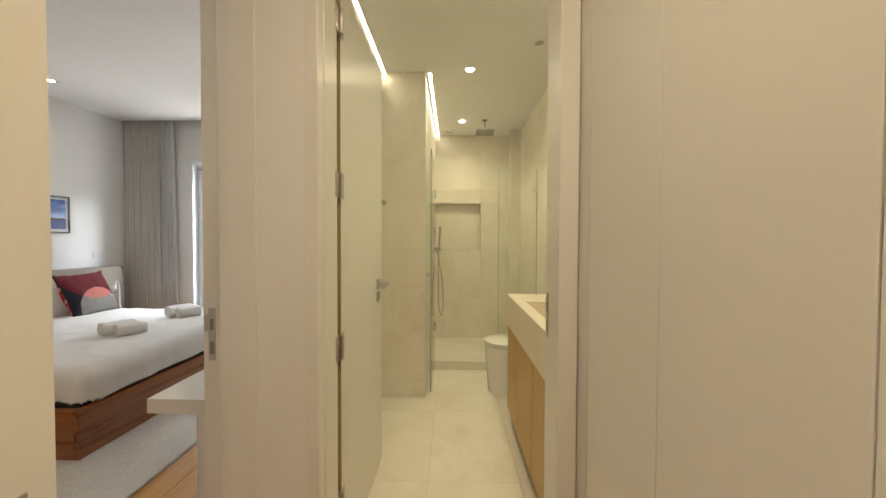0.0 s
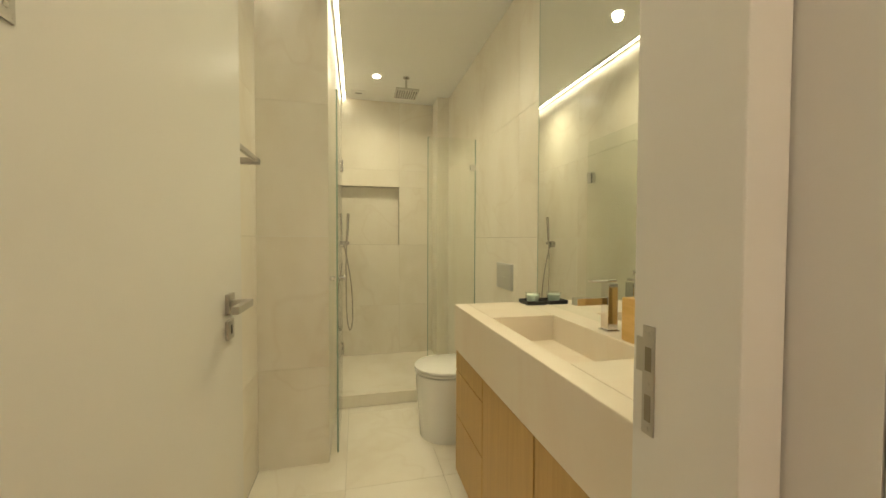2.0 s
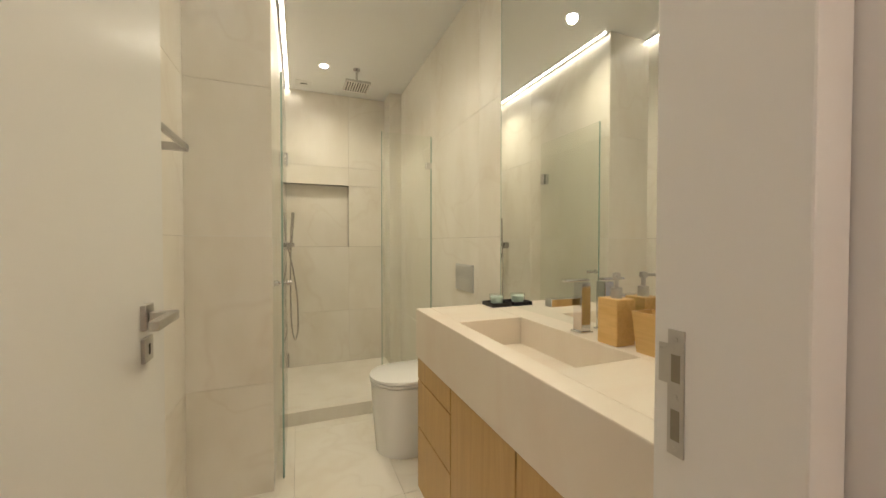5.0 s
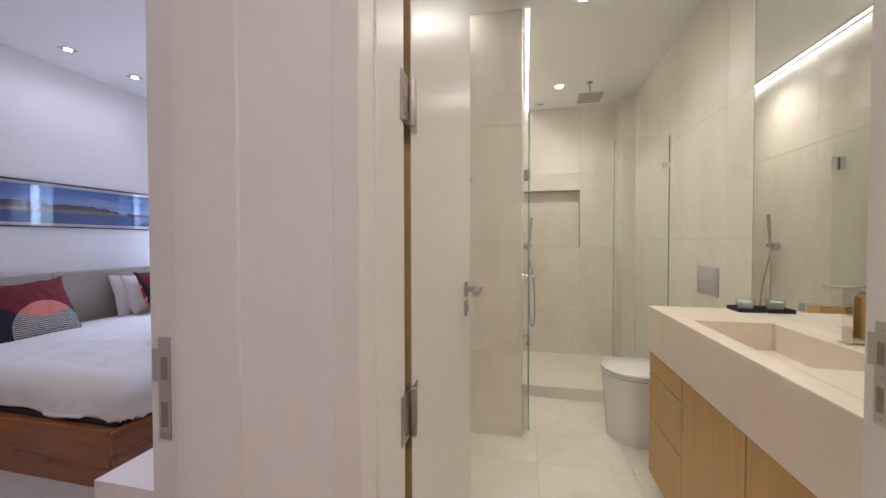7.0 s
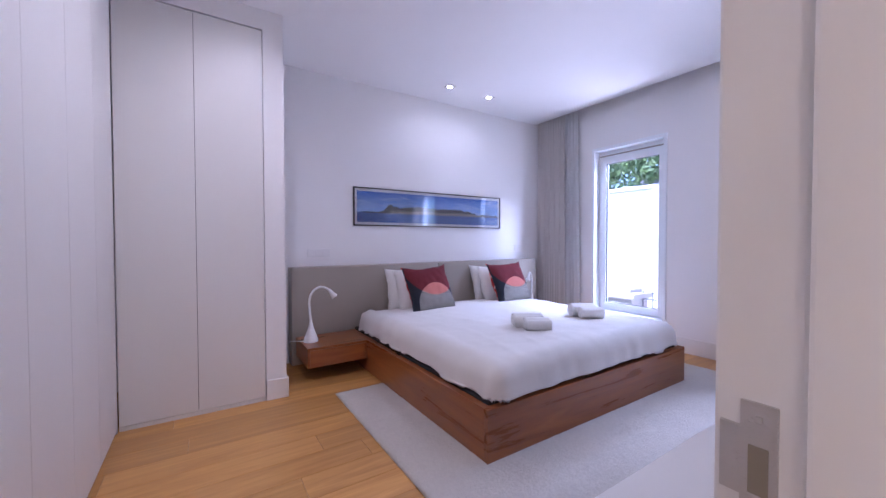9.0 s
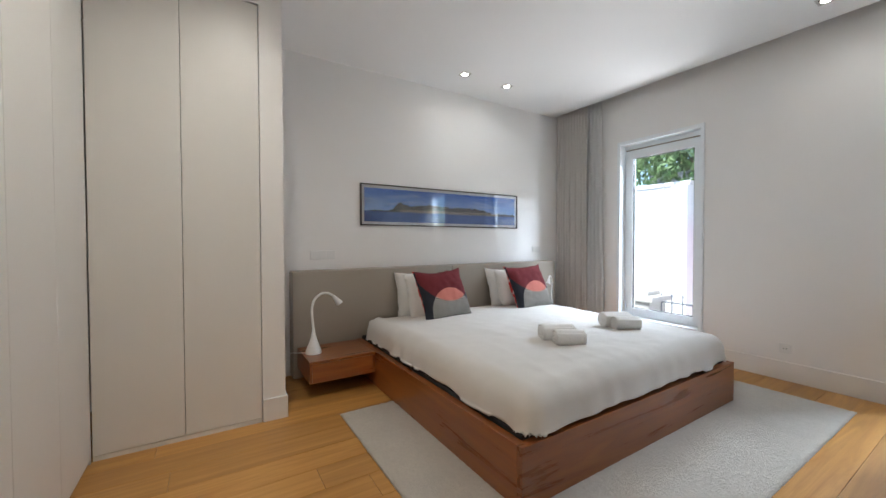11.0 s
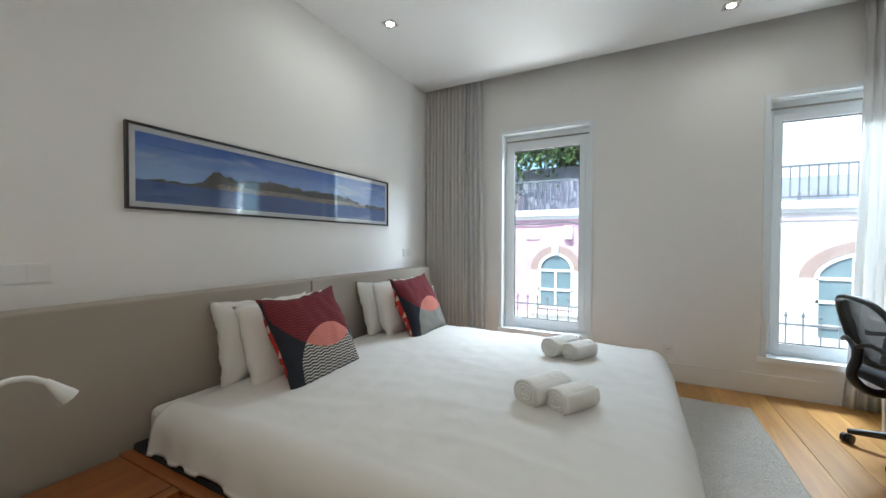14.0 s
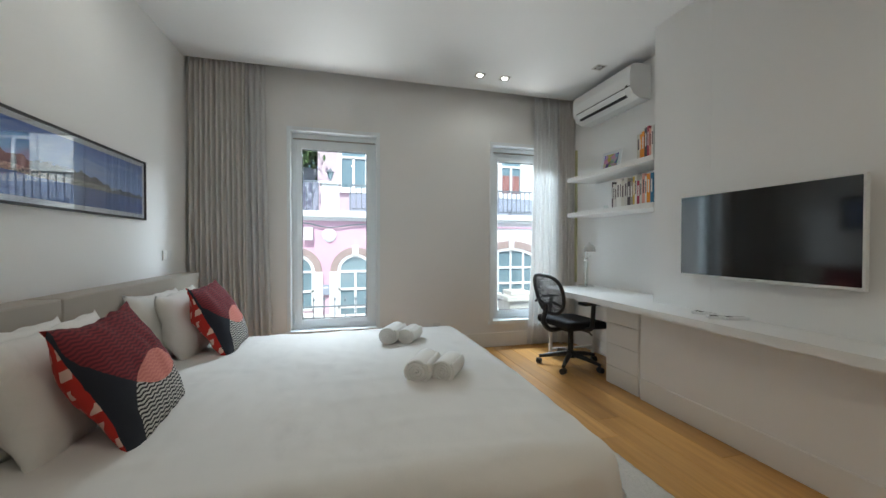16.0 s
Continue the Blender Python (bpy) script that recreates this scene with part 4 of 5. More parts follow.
solid = duvet.modifiers.new("thickness", "SOLIDIFY")
solid.thickness, solid.offset = 0.012, -1

headboard = thing("headboard", "taupe upholstered headboard of two long panels", "headboard", at=(-4.39, 3.12, 0.02))
for y0, y1 in ((1.50 - 3.12, 3.118 - 3.12), (3.122 - 3.12, 4.74 - 3.12)):
    part("panel", tidy(box((-0.06, y0, 0.0), (0.094, y1, 0.918), 0.014, 3), True), HEADBOARD, headboard)
part("backing", box((-0.09, -1.6, 0), (-0.06, 1.6, 0.9)), CHERRY_Y, headboard)


def nightstand(y0, y1):
    ob = thing("nightstand", "floating cherry-wood bedside shelf with a drawer front", "nightstand", "bedside shelves", (-4.04, (y0 + y1) / 2, 0.131))
    h = (y1 - y0) / 2
    part("top", box((-0.225, -h, 0.145), (0.23, h, 0.165), 0.002), CHERRY_Y, ob)
    part("side", box((-0.225, -h, 0.0), (0.23, -h + 0.02, 0.144), 0.002), CHERRY, ob)
    part("side", box((-0.225, h - 0.02, 0.0), (0.23, h, 0.144), 0.002), CHERRY, ob)
    part("drawer_front", box((0.208, -h + 0.021, 0.0), (0.23, h - 0.021, 0.142), 0.002), CHERRY_Y, ob)
    part("bottom", box((-0.225, -h + 0.021, 0.002), (0.207, h - 0.021, 0.016)), CHERRY_Y, ob)


nightstand(1.53, 2.046)
nightstand(4.194, 4.68)


def gooseneck_lamp(x, y, z, turn):
    ob = thing("bedside_lamp", "white gooseneck bedside lamp with a cone foot", "lamp", "bedside lamps", (x, y, z), turn)
    part("foot", lathe([(0.062, 0.0), (0.064, 0.006), (0.058, 0.03), (0.042, 0.07), (0.024, 0.12), (0.0135, 0.17), (0.010, 0.2)], sides=32), WHITE_PLASTIC, ob)
    part("neck", tube(curve_points([(0, 0, 0.19), (-0.008, 0, 0.28), (-0.01, 0, 0.36), (0.01, 0, 0.43), (0.06, 0, 0.475), (0.115, 0, 0.477), (0.16, 0, 0.45)], 8), 0.0095, 12), WHITE_PLASTIC, ob)
    axis = Vector((0.05, 0, -0.065)).to_track_quat("Z", "Y").to_matrix()
    shade = part("shade", lathe([(0.010, -0.005), (0.014, 0.015), (0.026, 0.07), (0.028, 0.085), (0.024, 0.085), (0.02, 0.06)], (0.155, 0, 0.455), 24, axis), WHITE_PLASTIC, ob)
    part("lens", lathe([(0.022, 0.076), (0.022, 0.079)], (0.155, 0, 0.455), 20, axis), TRIM, shade)
    part("cable", tube(curve_points([(-0.05, 0.0, 0.008), (-0.12, 0.02, 0.006), (-0.16, 0.05, 0.004), (-0.18, 0.02, 0.004)], 6), 0.003, 6), WHITE_PLASTIC, ob)


gooseneck_lamp(-4.04, 1.612, 0.296, 78)
gooseneck_lamp(-4.1, 4.45, 0.296, -60)


def pillow_mesh(w, h, thick, seed, pinch=0.05, corner=0.03, split=False):
    """A stuffed square: thin at the seams, pulled corners, slight dents. Faces with y < 0 are the front."""
    bm = bmesh.new()
    n = 26
    sides = []
    for sign in (-1, 1):
        grid = []
        for i in range(n + 1):
            row = []
            for j in range(n + 1):
                u, v = 2 * i / n - 1, 2 * j / n - 1
                puff = ((1 - abs(u) ** 2.4) * (1 - abs(v) ** 2.4)) ** 0.55
                pull = 1 - pinch * (1 - abs(u * v)) * max(abs(u), abs(v)) ** 6
                x, z = u * w / 2 * pull, v * h / 2 * pull
                x += corner * u * abs(u * v) ** 5
                z += corner * v * abs(u * v) ** 5
                d = noise.noise(Vector((u * 1.7 + seed, v * 1.9, seed * 1.7)))
                e = noise.noise(Vector((u * 5 + seed, v * 4, seed * 0.7)))
                f = noise.noise(Vector((u * 9 + seed, v * 7 + 3 * d, seed)))
                y = sign * thick / 2 * puff * (1.3 if split and sign > 0 else 1.0) * (1 + 0.18 * d + 0.12 * e + 0.05 * f) + 0.012 * d + (0.01 * e if not split else 0)
                z += 0.014 * e * abs(v) ** 3
                x += 0.01 * f * abs(u) ** 3
                row.append(bm.verts.new((x, y, z)))
            grid.append(row)
        sides.append(grid)
        for i in range(n):
            for j in range(n):
                f = bm.faces.new((grid[i][j], grid[i + 1][j], grid[i + 1][j + 1], grid[i][j + 1]))
                f.smooth = True
                if split and sign > 0:
                    f.material_index = 1
    bmesh.ops.remove_doubles(bm, verts=bm.verts, dist=0.004)
    return bm


def stand_pillow(name, label, category, group, bm, mat, at, lean, turn, roll=0.0):
    ob = mesh_object(name, bm, mat)
    ob.matrix_basis = pose(*at) @ pose(0, 0, 0, 0, 0, turn) @ pose(0, 0, 0, lean, 0, 0) @ pose(0, 0, 0, 0, roll, 0)
    return tagged(ob, label, category, group)


for k, (x, y, z) in enumerate(((-4.205, 2.725, 0.668), (-4.075, 2.765, 0.672), (-4.205, 3.85, 0.665), (-4.075, 3.87, 0.67))):
    stand_pillow("pillow", "plump white cotton bed pillow propped against the headboard", "pillow", "white pillows", pillow_mesh(0.60, 0.43, 0.20, 1.3 + 2.1 * k, 0.05, 0.008), PILLOW_LINEN, (x, y, z), -17, 90 + (2 if k % 2 else -1), 2 - 3 * (k % 2))
for k, (x, y, turn) in enumerate(((-3.868, 2.742, 93), (-3.87, 3.84, 91))):
    stand_pillow("cushion", "square cushion, maroon and navy with a salmon disc, red back", "cushion", "patterned cushions", pillow_mesh(0.51, 0.475, 0.17, 11.0 + 3 * k, 0.05, 0.02, True), (CUSHION, CUSHION_RED), (x, y, 0.698), -27, turn, -1)


def towel_roll(x, y, z, r, length, turn):
    ob = thing("rolled_towel", "rolled white terry towel lying on the duvet", "towel", "rolled towels", (x, y, z), turn)
    bm = bmesh.new()
    rings = []
    turns, steps, m = 4.2, 110, 14
    for k in range(m + 1):
        s = (k / m - 0.5) * length
        row = []
        for i in range(steps + 1):
            a = turns * 2 * math.pi * i / steps
            rad = r * (0.05 + 0.93 * i / steps)
            rad *= 1 + 0.03 * noise.noise(Vector((s * 12, a * 0.6, r * 50))) - 0.05 * (abs(s) / (length / 2)) ** 6
            zz = rad * math.sin(a - 0.5)
            row.append(bm.verts.new((rad * 1.1 * math.cos(a - 0.5), s + 0.008 * noise.noise(Vector((a, k, 3))), max(zz, -r * 0.88))))
        rings.append(row)
    for a, b in zip(rings, rings[1:]):
        for i in range(steps):
            bm.faces.new((a[i], a[i + 1], b[i + 1], b[i])).smooth = True
    body = part("roll", bm, TERRY, ob)
    mod = body.modifiers.new("pile", "SOLIDIFY")
    mod.thickness, mod.offset = r * 0.19, 0


towel_roll(-2.70, 2.92, 0.572, 0.064, 0.22, -28)
towel_roll(-2.575, 2.895, 0.566, 0.058, 0.19, -33)
towel_roll(-2.755, 3.67, 0.569, 0.062, 0.22, -27)
towel_roll(-2.64, 3.635, 0.563, 0.056, 0.19, -31)

# rug
bm = bmesh.new()
nx, ny = 90, 140
rx0, rx1, ry0, ry1 = -3.488, -1.6, 1.66, 4.685
grid = [[bm.verts.new((rx0 + (rx1 - rx0) * i / nx + 0.004 * noise.noise(Vector((i * 0.7, j * 0.7, 0))), ry0 + (ry1 - ry0) * j / ny + 0.004 * noise.noise(Vector((i * 0.7, j * 0.7, 9))),
                        0.014 + 0.005 * noise.noise(Vector((i * 0.9, j * 0.9, 5))) - (0.006 if i in (0, nx) or j in (0, ny) else 0))) for j in range(ny + 1)] for i in range(nx + 1)]
for i in range(nx):
    for j in range(ny):
        bm.faces.new((grid[i][j], grid[i + 1][j], grid[i + 1][j + 1], grid[i][j + 1])).smooth = True
rug = mesh_object("area_rug", bm, RUG)
mod = rug.modifiers.new("pile", "SOLIDIFY")
mod.thickness, mod.offset = 0.012, -1
tagged(rug, "ivory short-shag rug lying under the bed", "rug")

# picture
pic = thing("framed_picture", "long glazed panorama of a blue coast in a thin black frame", "picture", at=(WEST, 3.19, 1.56))
hw, hh = 1.03, 0.207
part("frame", boxes(((0.0, -hw, -hh), (0.022, -hw + 0.012, hh)), ((0.0, hw - 0.012, -hh), (0.022, hw, hh)), ((0.0, -hw + 0.012, hh - 0.012), (0.022, hw - 0.012, hh)), ((0.0, -hw + 0.012, -hh), (0.022, hw - 0.012, -hh + 0.012))), BLACK_FRAME, pic)
part("mat_board", box((0.004, -hw + 0.012, -hh + 0.012), (0.012, hw - 0.012, hh - 0.012)), MAT_BOARD, pic)
part("print", box((0.012, -hw + 0.04, -hh + 0.04), (0.0135, hw - 0.04, hh - 0.04)), PANORAMA, pic, "blue coastal panorama print")
part("glazing", box((0.0165, -hw + 0.012, -hh + 0.012), (0.0185, hw - 0.012, hh - 0.012)), glass_material("picture_glass", (0.98, 0.98, 0.98), 2.0), pic, "reflective picture glass")


# curtains
def curtain(x0, x1, y, flare, pleats, label, mat):
    bm = bmesh.new()
    n, m = pleats * 14, 24
    rows = []
    for k in range(m + 1):
        s = k / m
        z = 2.99 - (2.985 - 0.012) * s
        row = []
        for i in range(n + 1):
            u = i / n
            a = u * pleats * 2 * math.pi
            amp = 0.016 + 0.014 * s
            width = (x1 - x0) + flare * s ** 2
            x = x0 - flare * s ** 2 + width * u if flare >= 0 else x0 + (x1 - x0 - flare * s ** 2) * u
            x += 0.008 * math.sin(a * 0.5 + 3 * s) * s
            yy = y + amp * math.sin(a + 0.7 * noise.noise(Vector((u * 5, s * 2, pleats)))) + 0.012 * noise.noise(Vector((u * 9, s * 3, 2.0)))
            row.append(bm.verts.new((x, yy, z)))
        rows.append(row)
    for a, b in zip(rows, rows[1:]):
        for i in range(n):
            bm.faces.new((a[i], a[i + 1], b[i + 1], b[i])).smooth = True
    ob = mesh_object("curtain", bm, mat)
    mod = ob.modifiers.new("cloth", "SOLIDIFY")
    mod.thickness = 0.004
    tagged(ob, label, "curtain", "curtains")


curtain(-4.47, -3.99, 4.965, -0.03, 11, "pleated grey linen curtain drawn back beside the window", CURTAIN)
curtain(-4.02, -3.82, 5.012, -0.06, 4, "white sheer curtain drawn back beside the window", SHEER)
curtain(-0.62, -0.42, 4.965, 0.0, 5, "pleated grey linen curtain drawn back beside the desk", CURTAIN)
curtain(-0.935, -0.58, 5.008, 0.07, 7, "white sheer curtain half across the window", SHEER)

# desk, drawers, shelves
desk = thing("wall_desk", "long white lacquered wall-mounted desk top", "desk", at=(-0.75, 2.9, 0.685))
o = Vector((-0.75, 2.9, 0.685))
part("top", boxes(local((-1.05, 1.245, 0.685), (TV - 0.001, EDGE + 0.001, 0.735), o), local((-1.05, EDGE + 0.001, 0.685), (ALCOVE - 0.001, 4.62, 0.735), o)), TRIM, desk)
part("leg", box(*local((-0.98, 4.56, 0.0), (-0.95, 4.59, 0.685), o), 0.002), TRIM, desk, "white square desk leg")
part("leg", box(*local((-0.46, 4.56, 0.0), (-0.43, 4.59, 0.685), o), 0.002), TRIM, desk, "white square desk leg")
part("stretcher", box(*local((-0.95, 4.565, 0.06), (-0.46, 4.585, 0.085), o), 0.002), TRIM, desk)
chest = thing("drawer_unit", "white four-drawer unit under the desk", "drawers", at=(-0.6, 3.62, 0))
o = Vector((-0.6, 3.62, 0))
part("carcass", box(*local((-0.871, 3.441, 0.0), (ALCOVE - 0.02, 3.788, 0.684), o)), GAP, chest)
part("side_panel", box(*local((-0.873, 3.789, 0.0), (ALCOVE - 0.02, 3.801, 0.684), o)), PANEL, chest)
for z0, z1 in ((0.008, 0.155), (0.159, 0.345), (0.349, 0.52), (0.524, 0.682)):
    part("drawer_front", box(*local((-0.894, 3.441, z0), (-0.872, 3.801, z1), o), 0.002), PANEL, chest)
for z in (1.85, 1.478):
    ob = thing("wall_shelf", "thick white floating shelf holding books", "shelf", "alcove shelves", (-0.575, 4.03, z))
    part("board", box((-0.175, -0.569, 0), (0.174, 0.585, 0.042), 0.002), TRIM, ob)

random.seed(5)
BOOK_COLOURS = ((0.7, 0.68, 0.62), (0.75, 0.74, 0.7), (0.62, 0.6, 0.56), (0.1, 0.08, 0.09), (0.6, 0.42, 0.08), (0.42, 0.06, 0.1), (0.65, 0.62, 0.55), (0.72, 0.35, 0.28), (0.78, 0.76, 0.72), (0.2, 0.28, 0.4), (0.8, 0.3, 0.03), (0.05, 0.2, 0.35), (0.35, 0.3, 0.26))
BOOK_MATS = [material("book_cover", c, 0.5) for c in BOOK_COLOURS]
PAPER = material("paper", (0.72, 0.69, 0.6), 0.9)
TONES = ["cream", "white", "beige", "black", "ochre", "crimson", "pale grey", "salmon", "white", "slate blue", "orange", "dark blue", "brown"]


def book(y, z, thick, tall, deep, which):
    ob = thing("book", TONES[which] + " paperback book standing upright on the white shelf", "book", "books on the shelves", (-0.742, y, z))
    part("cover", boxes(((0, 0, 0), (deep, 0.002, tall)), ((0, thick - 0.002, 0), (deep, thick, tall)), ((0, 0.002, 0), (0.002, thick - 0.002, tall))), BOOK_MATS[which], ob)
    part("pages", box((0.002, 0.002, 0.003), (deep - 0.004, thick - 0.002, tall - 0.003)), PAPER, ob)
    part("spine_title", box((-0.0006, thick * 0.3, tall * 0.35), (0, thick * 0.7, tall * 0.8)), BOOK_MATS[8 if which in (3, 4, 5, 9, 10, 11, 12) else 3], ob)


y = 3.468
for which in (11, 10, 8, 7, 6, 5, 8, 4, 12, 3, 2, 6, 1, 8, 2, 0, 3):
    t = random.uniform(0.018, 0.036)
    book(y, 1.52, t - 0.001, random.uniform(0.19, 0.245), random.uniform(0.14, 0.17), which)
    y += t
y = 3.468
for which in (8, 7, 5, 3, 10, 10, 6):
    t = random.uniform(0.018, 0.032)
    book(y, 1.892, t - 0.001, random.uniform(0.19, 0.24), random.uniform(0.14, 0.17), which)
    y += t
art = thing("postcard_frame", "white card with a bright abstract print leaning on the wall", "picture", at=(-0.60, 4.12, 1.893))
art.matrix_basis = pose(-0.62, 4.12, 1.893, 0, 14, 10)


def abstract(n):
    c = n.node("ShaderNodeTexVoronoi", 1, {"Vector": n.coords(), "Scale": 26.0})
    return {"Base Color": n.node("ShaderNodeHueSaturation", 0, {1: 0.8, 2: 0.6, 4: c})}


part("card", box((0, -0.11, 0), (0.008, 0.11, 0.2), 0.001), MAT_BOARD, art)
part("print", box((-0.001, -0.08, 0.03), (0, 0.08, 0.17)), material("abstract_print", rough=0.5, build=abstract), art, "bright multicoloured abstract print")
snow = thing("glass_ornament", "small clear glass ornament on the lower shelf", "ornament", at=(-0.70, 4.06, 1.52))
part("globe", lathe([(0.012, 0), (0.02, 0.006), (0.022, 0.02), (0.012, 0.034), (0.002, 0.037)], sides=18), TUMBLER, snow)

# desk lamp
dl = thing("desk_lamp", "chrome desk lamp with a clear glass column and dome shade", "lamp", at=(-0.575, 4.52, 0.735), turn=-30)
part("base", lathe([(0.085, 0), (0.085, 0.012), (0.07, 0.02), (0.03, 0.028), (0.02, 0.03)], sides=32), CHROME, dl)
part("column", lathe([(0.016, 0.03), (0.024, 0.05), (0.022, 0.2), (0.026, 0.26), (0.016, 0.28)], sides=20), TUMBLER, dl, "clear glass column")
part("collar", lathe([(0.024, 0.275), (0.028, 0.285), (0.02, 0.3), (0.012, 0.31), (0.012, 0.39)], sides=20), CHROME, dl)
part("rod", tube([(0, 0, 0.03), (0, 0, 0.36)], 0.006, 8), CHROME, dl)
part("crossbar", tube([(-0.05, 0, 0.31), (0.05, 0, 0.33)], 0.004, 8), CHROME, dl)
part("shade", lathe([(0.06, 0.375), (0.063, 0.38), (0.058, 0.415), (0.04, 0.445), (0.012, 0.46), (0.006, 0.472), (0.002, 0.478)], (0.03, 0, 0), 28), STEEL, dl)
structure("trim_alcove", box((ALCOVE - 0.024, 4.925, 0.74), (ALCOVE - 0.004, 4.95, 2.3)), LEMON, "pale yellow edge strip beside the curtain")

# television
tv = thing("television", "white-rimmed flat television, switched off, on the wall", "television", at=(TV, 2.68, 1.243))
part("back", box((-0.05, -0.38, -0.2), (0.0, 0.38, 0.2), 0.01), BLACK, tv)
part("rim", box((-0.075, -0.478, -0.272), (-0.05, 0.478, 0.272), 0.004), WHITE_PLASTIC, tv)
part("screen", box((-0.0765, -0.466, -0.255), (-0.075, 0.466, 0.262)), SCREEN, tv, "black glossy screen")
part("badge", box((-0.0765, -0.02, -0.268), (-0.0755, 0.02, -0.262)), STEEL, tv)
for x, y, turn, size in ((-0.845, 2.93, 20, (0.05, 0.16)), (-0.88, 2.81, 60, (0.045, 0.15)), (-0.82, 2.77, 75, (0.045, 0.14))):
    ob = thing("remote_control", "slim white remote control lying on the desk", "remote control", "remote controls", (x, y, 0.735), turn)
    part("case", box((-size[0] / 2, -size[1] / 2, 0), (size[0] / 2, size[1] / 2, 0.018), 0.004), WHITE_PLASTIC, ob)
    part("display", box((-0.016, size[1] * 0.12, 0.018), (0.016, size[1] * 0.4, 0.0186)), GAP, ob)
    for k in range(3):
        part("button", box((-0.014, -0.05 + k * 0.022, 0.018), (0.014, -0.038 + k * 0.022, 0.0195)), STEEL, ob)

# air conditioner
ac = thing("air_conditioner", "white split air conditioner high on the alcove wall", "air conditioner", at=(ALCOVE, 4.27, 2.50))
bm = bmesh.new()
prof = [(0.0, 0.0), (-0.12, 0.0), (-0.19, 0.035), (-0.225, 0.09), (-0.232, 0.2), (-0.215, 0.285), (-0.18, 0.31), (0.0, 0.31)]
ends = [[bm.verts.new((x, yy, z)) for x, z in prof] for yy in (-0.42, 0.42)]
for i in range(len(prof)):
    j = (i + 1) % len(prof)
    bm.faces.new((ends[0][i], ends[0][j], ends[1][j], ends[1][i]))
bm.faces.new(ends[0])
bm.faces.new(ends[1])
bmesh.ops.bevel(bm, geom=[e for e in bm.edges if e.calc_face_angle(0) > 0.3], offset=0.008, segments=2, affect="EDGES")
part("casing", bm, WHITE_PLASTIC, ac)
part("outlet", box((-0.2, -0.34, 0.028), (-0.14, 0.34, 0.05)), DARK, ac, "dark air outlet")
part("flap", box((-0.215, -0.35, 0.042), (-0.208, 0.35, 0.082), 0.002), WHITE_PLASTIC, ac)
part("panel_line", box((-0.2335, -0.42, 0.095), (-0.226, 0.36, 0.099)), GAP, ac)
part("indicator", box((-0.2335, -0.39, 0.1), (-0.2285, -0.37, 0.115)), GAP, ac)

# office chair
chair = thing("office_chair", "black mesh-backed swivel office chair with armrests", "chair", at=(-0.935, 4.26, 0), turn=-84)
for k in range(5):
    a = 2 * math.pi * k / 5 + 0.35
    c, s = math.cos(a), math.sin(a)
    leg = part("base_leg", tube([(0.03 * c, 0.03 * s, 0.115), (0.16 * c, 0.16 * s, 0.1), (0.3 * c, 0.3 * s, 0.07)], [0.026, 0.022, 0.016], 10), BLACK, chair)
    part("caster", lathe([(0.008, -0.026), (0.026, -0.024), (0.027, -0.006), (0.014, -0.004), (0.014, 0.004), (0.027, 0.006), (0.026, 0.024), (0.008, 0.026)], (0.3 * c, 0.3 * s, 0.027), 16, Matrix.Rotation(a + 1.2, 3, "Z") @ Matrix.Rotation(radians(90), 3, "X")), BLACK, leg)
part("column", lathe([(0.045, 0.08), (0.045, 0.14), (0.026, 0.15), (0.026, 0.36)], sides=18), BLACK, chair)
part("mechanism", box((-0.09, -0.11, 0.35), (0.09, 0.11, 0.395), 0.01), BLACK, chair)
part("tilt_lever", tube([(0.08, 0, 0.375), (0.22, 0.03, 0.365), (0.25, 0.03, 0.345)], 0.007, 8), BLACK, chair)
bm = tidy(box((-0.24, -0.23, 0.395), (0.24, 0.24, 0.47), 0.035, 4), True, 50)
for v in bm.verts:
    v.co.z += -0.03 * max(0.0, (v.co.y + 0.0) - 0.12) / 0.12 + 0.012 * (abs(v.co.x) / 0.24) ** 2
part("seat", bm, BLACK_CLOTH, chair, "black fabric seat pad")
for s in (-1, 1):
    part("armrest", tube(curve_points([(0.24 * s, -0.03, 0.40), (0.30 * s, -0.02, 0.43), (0.305 * s, -0.01, 0.55), (0.30 * s, 0.0, 0.635)], 6), [0.02] * 19, 10), BLACK, chair)
    part("arm_pad", tidy(box((0.26 * s - 0.03, -0.12, 0.635), (0.26 * s + 0.05 * s + 0.03, 0.12, 0.662), 0.012, 3), True), BLACK, chair)


def back_outline(a):
    """Rounded back frame, narrower low down; a runs round once."""
    x = 0.225 * math.copysign(abs(math.cos(a)) ** 0.75, math.cos(a))
    z = 0.71 + 0.185 * math.copysign(abs(math.sin(a)) ** 0.8, math.sin(a))
    x *= 0.82 + 0.18 * (z - 0.525) / 0.37
    y = -0.25 - 0.05 * ((z - 0.71) / 0.185) - 0.035 * (1 - (x / 0.225) ** 2)
    return (x, y, z)


ring = [back_outline(2 * math.pi * k / 48) for k in range(49)]
part("back_frame", tube(ring, 0.017, 10), BLACK, chair, "black plastic loop frame")
bm = bmesh.new()
for k in range(-26, 27):
    x = k * 0.008
    pts = []
    for j in range(13):
        z = 0.53 + 0.36 * j / 12
        if abs(x) <= 0.222 * (0.82 + 0.18 * (z - 0.525) / 0.37) * max(0.0, 1 - abs((z - 0.71) / 0.187) ** 2.6) ** 0.4:
            pts.append((x, -0.25 - 0.05 * ((z - 0.71) / 0.185) - 0.035 * (1 - (x / 0.225) ** 2), z))
    if len(pts) > 1:
        add_tube(bm, pts, 0.0014, 4)
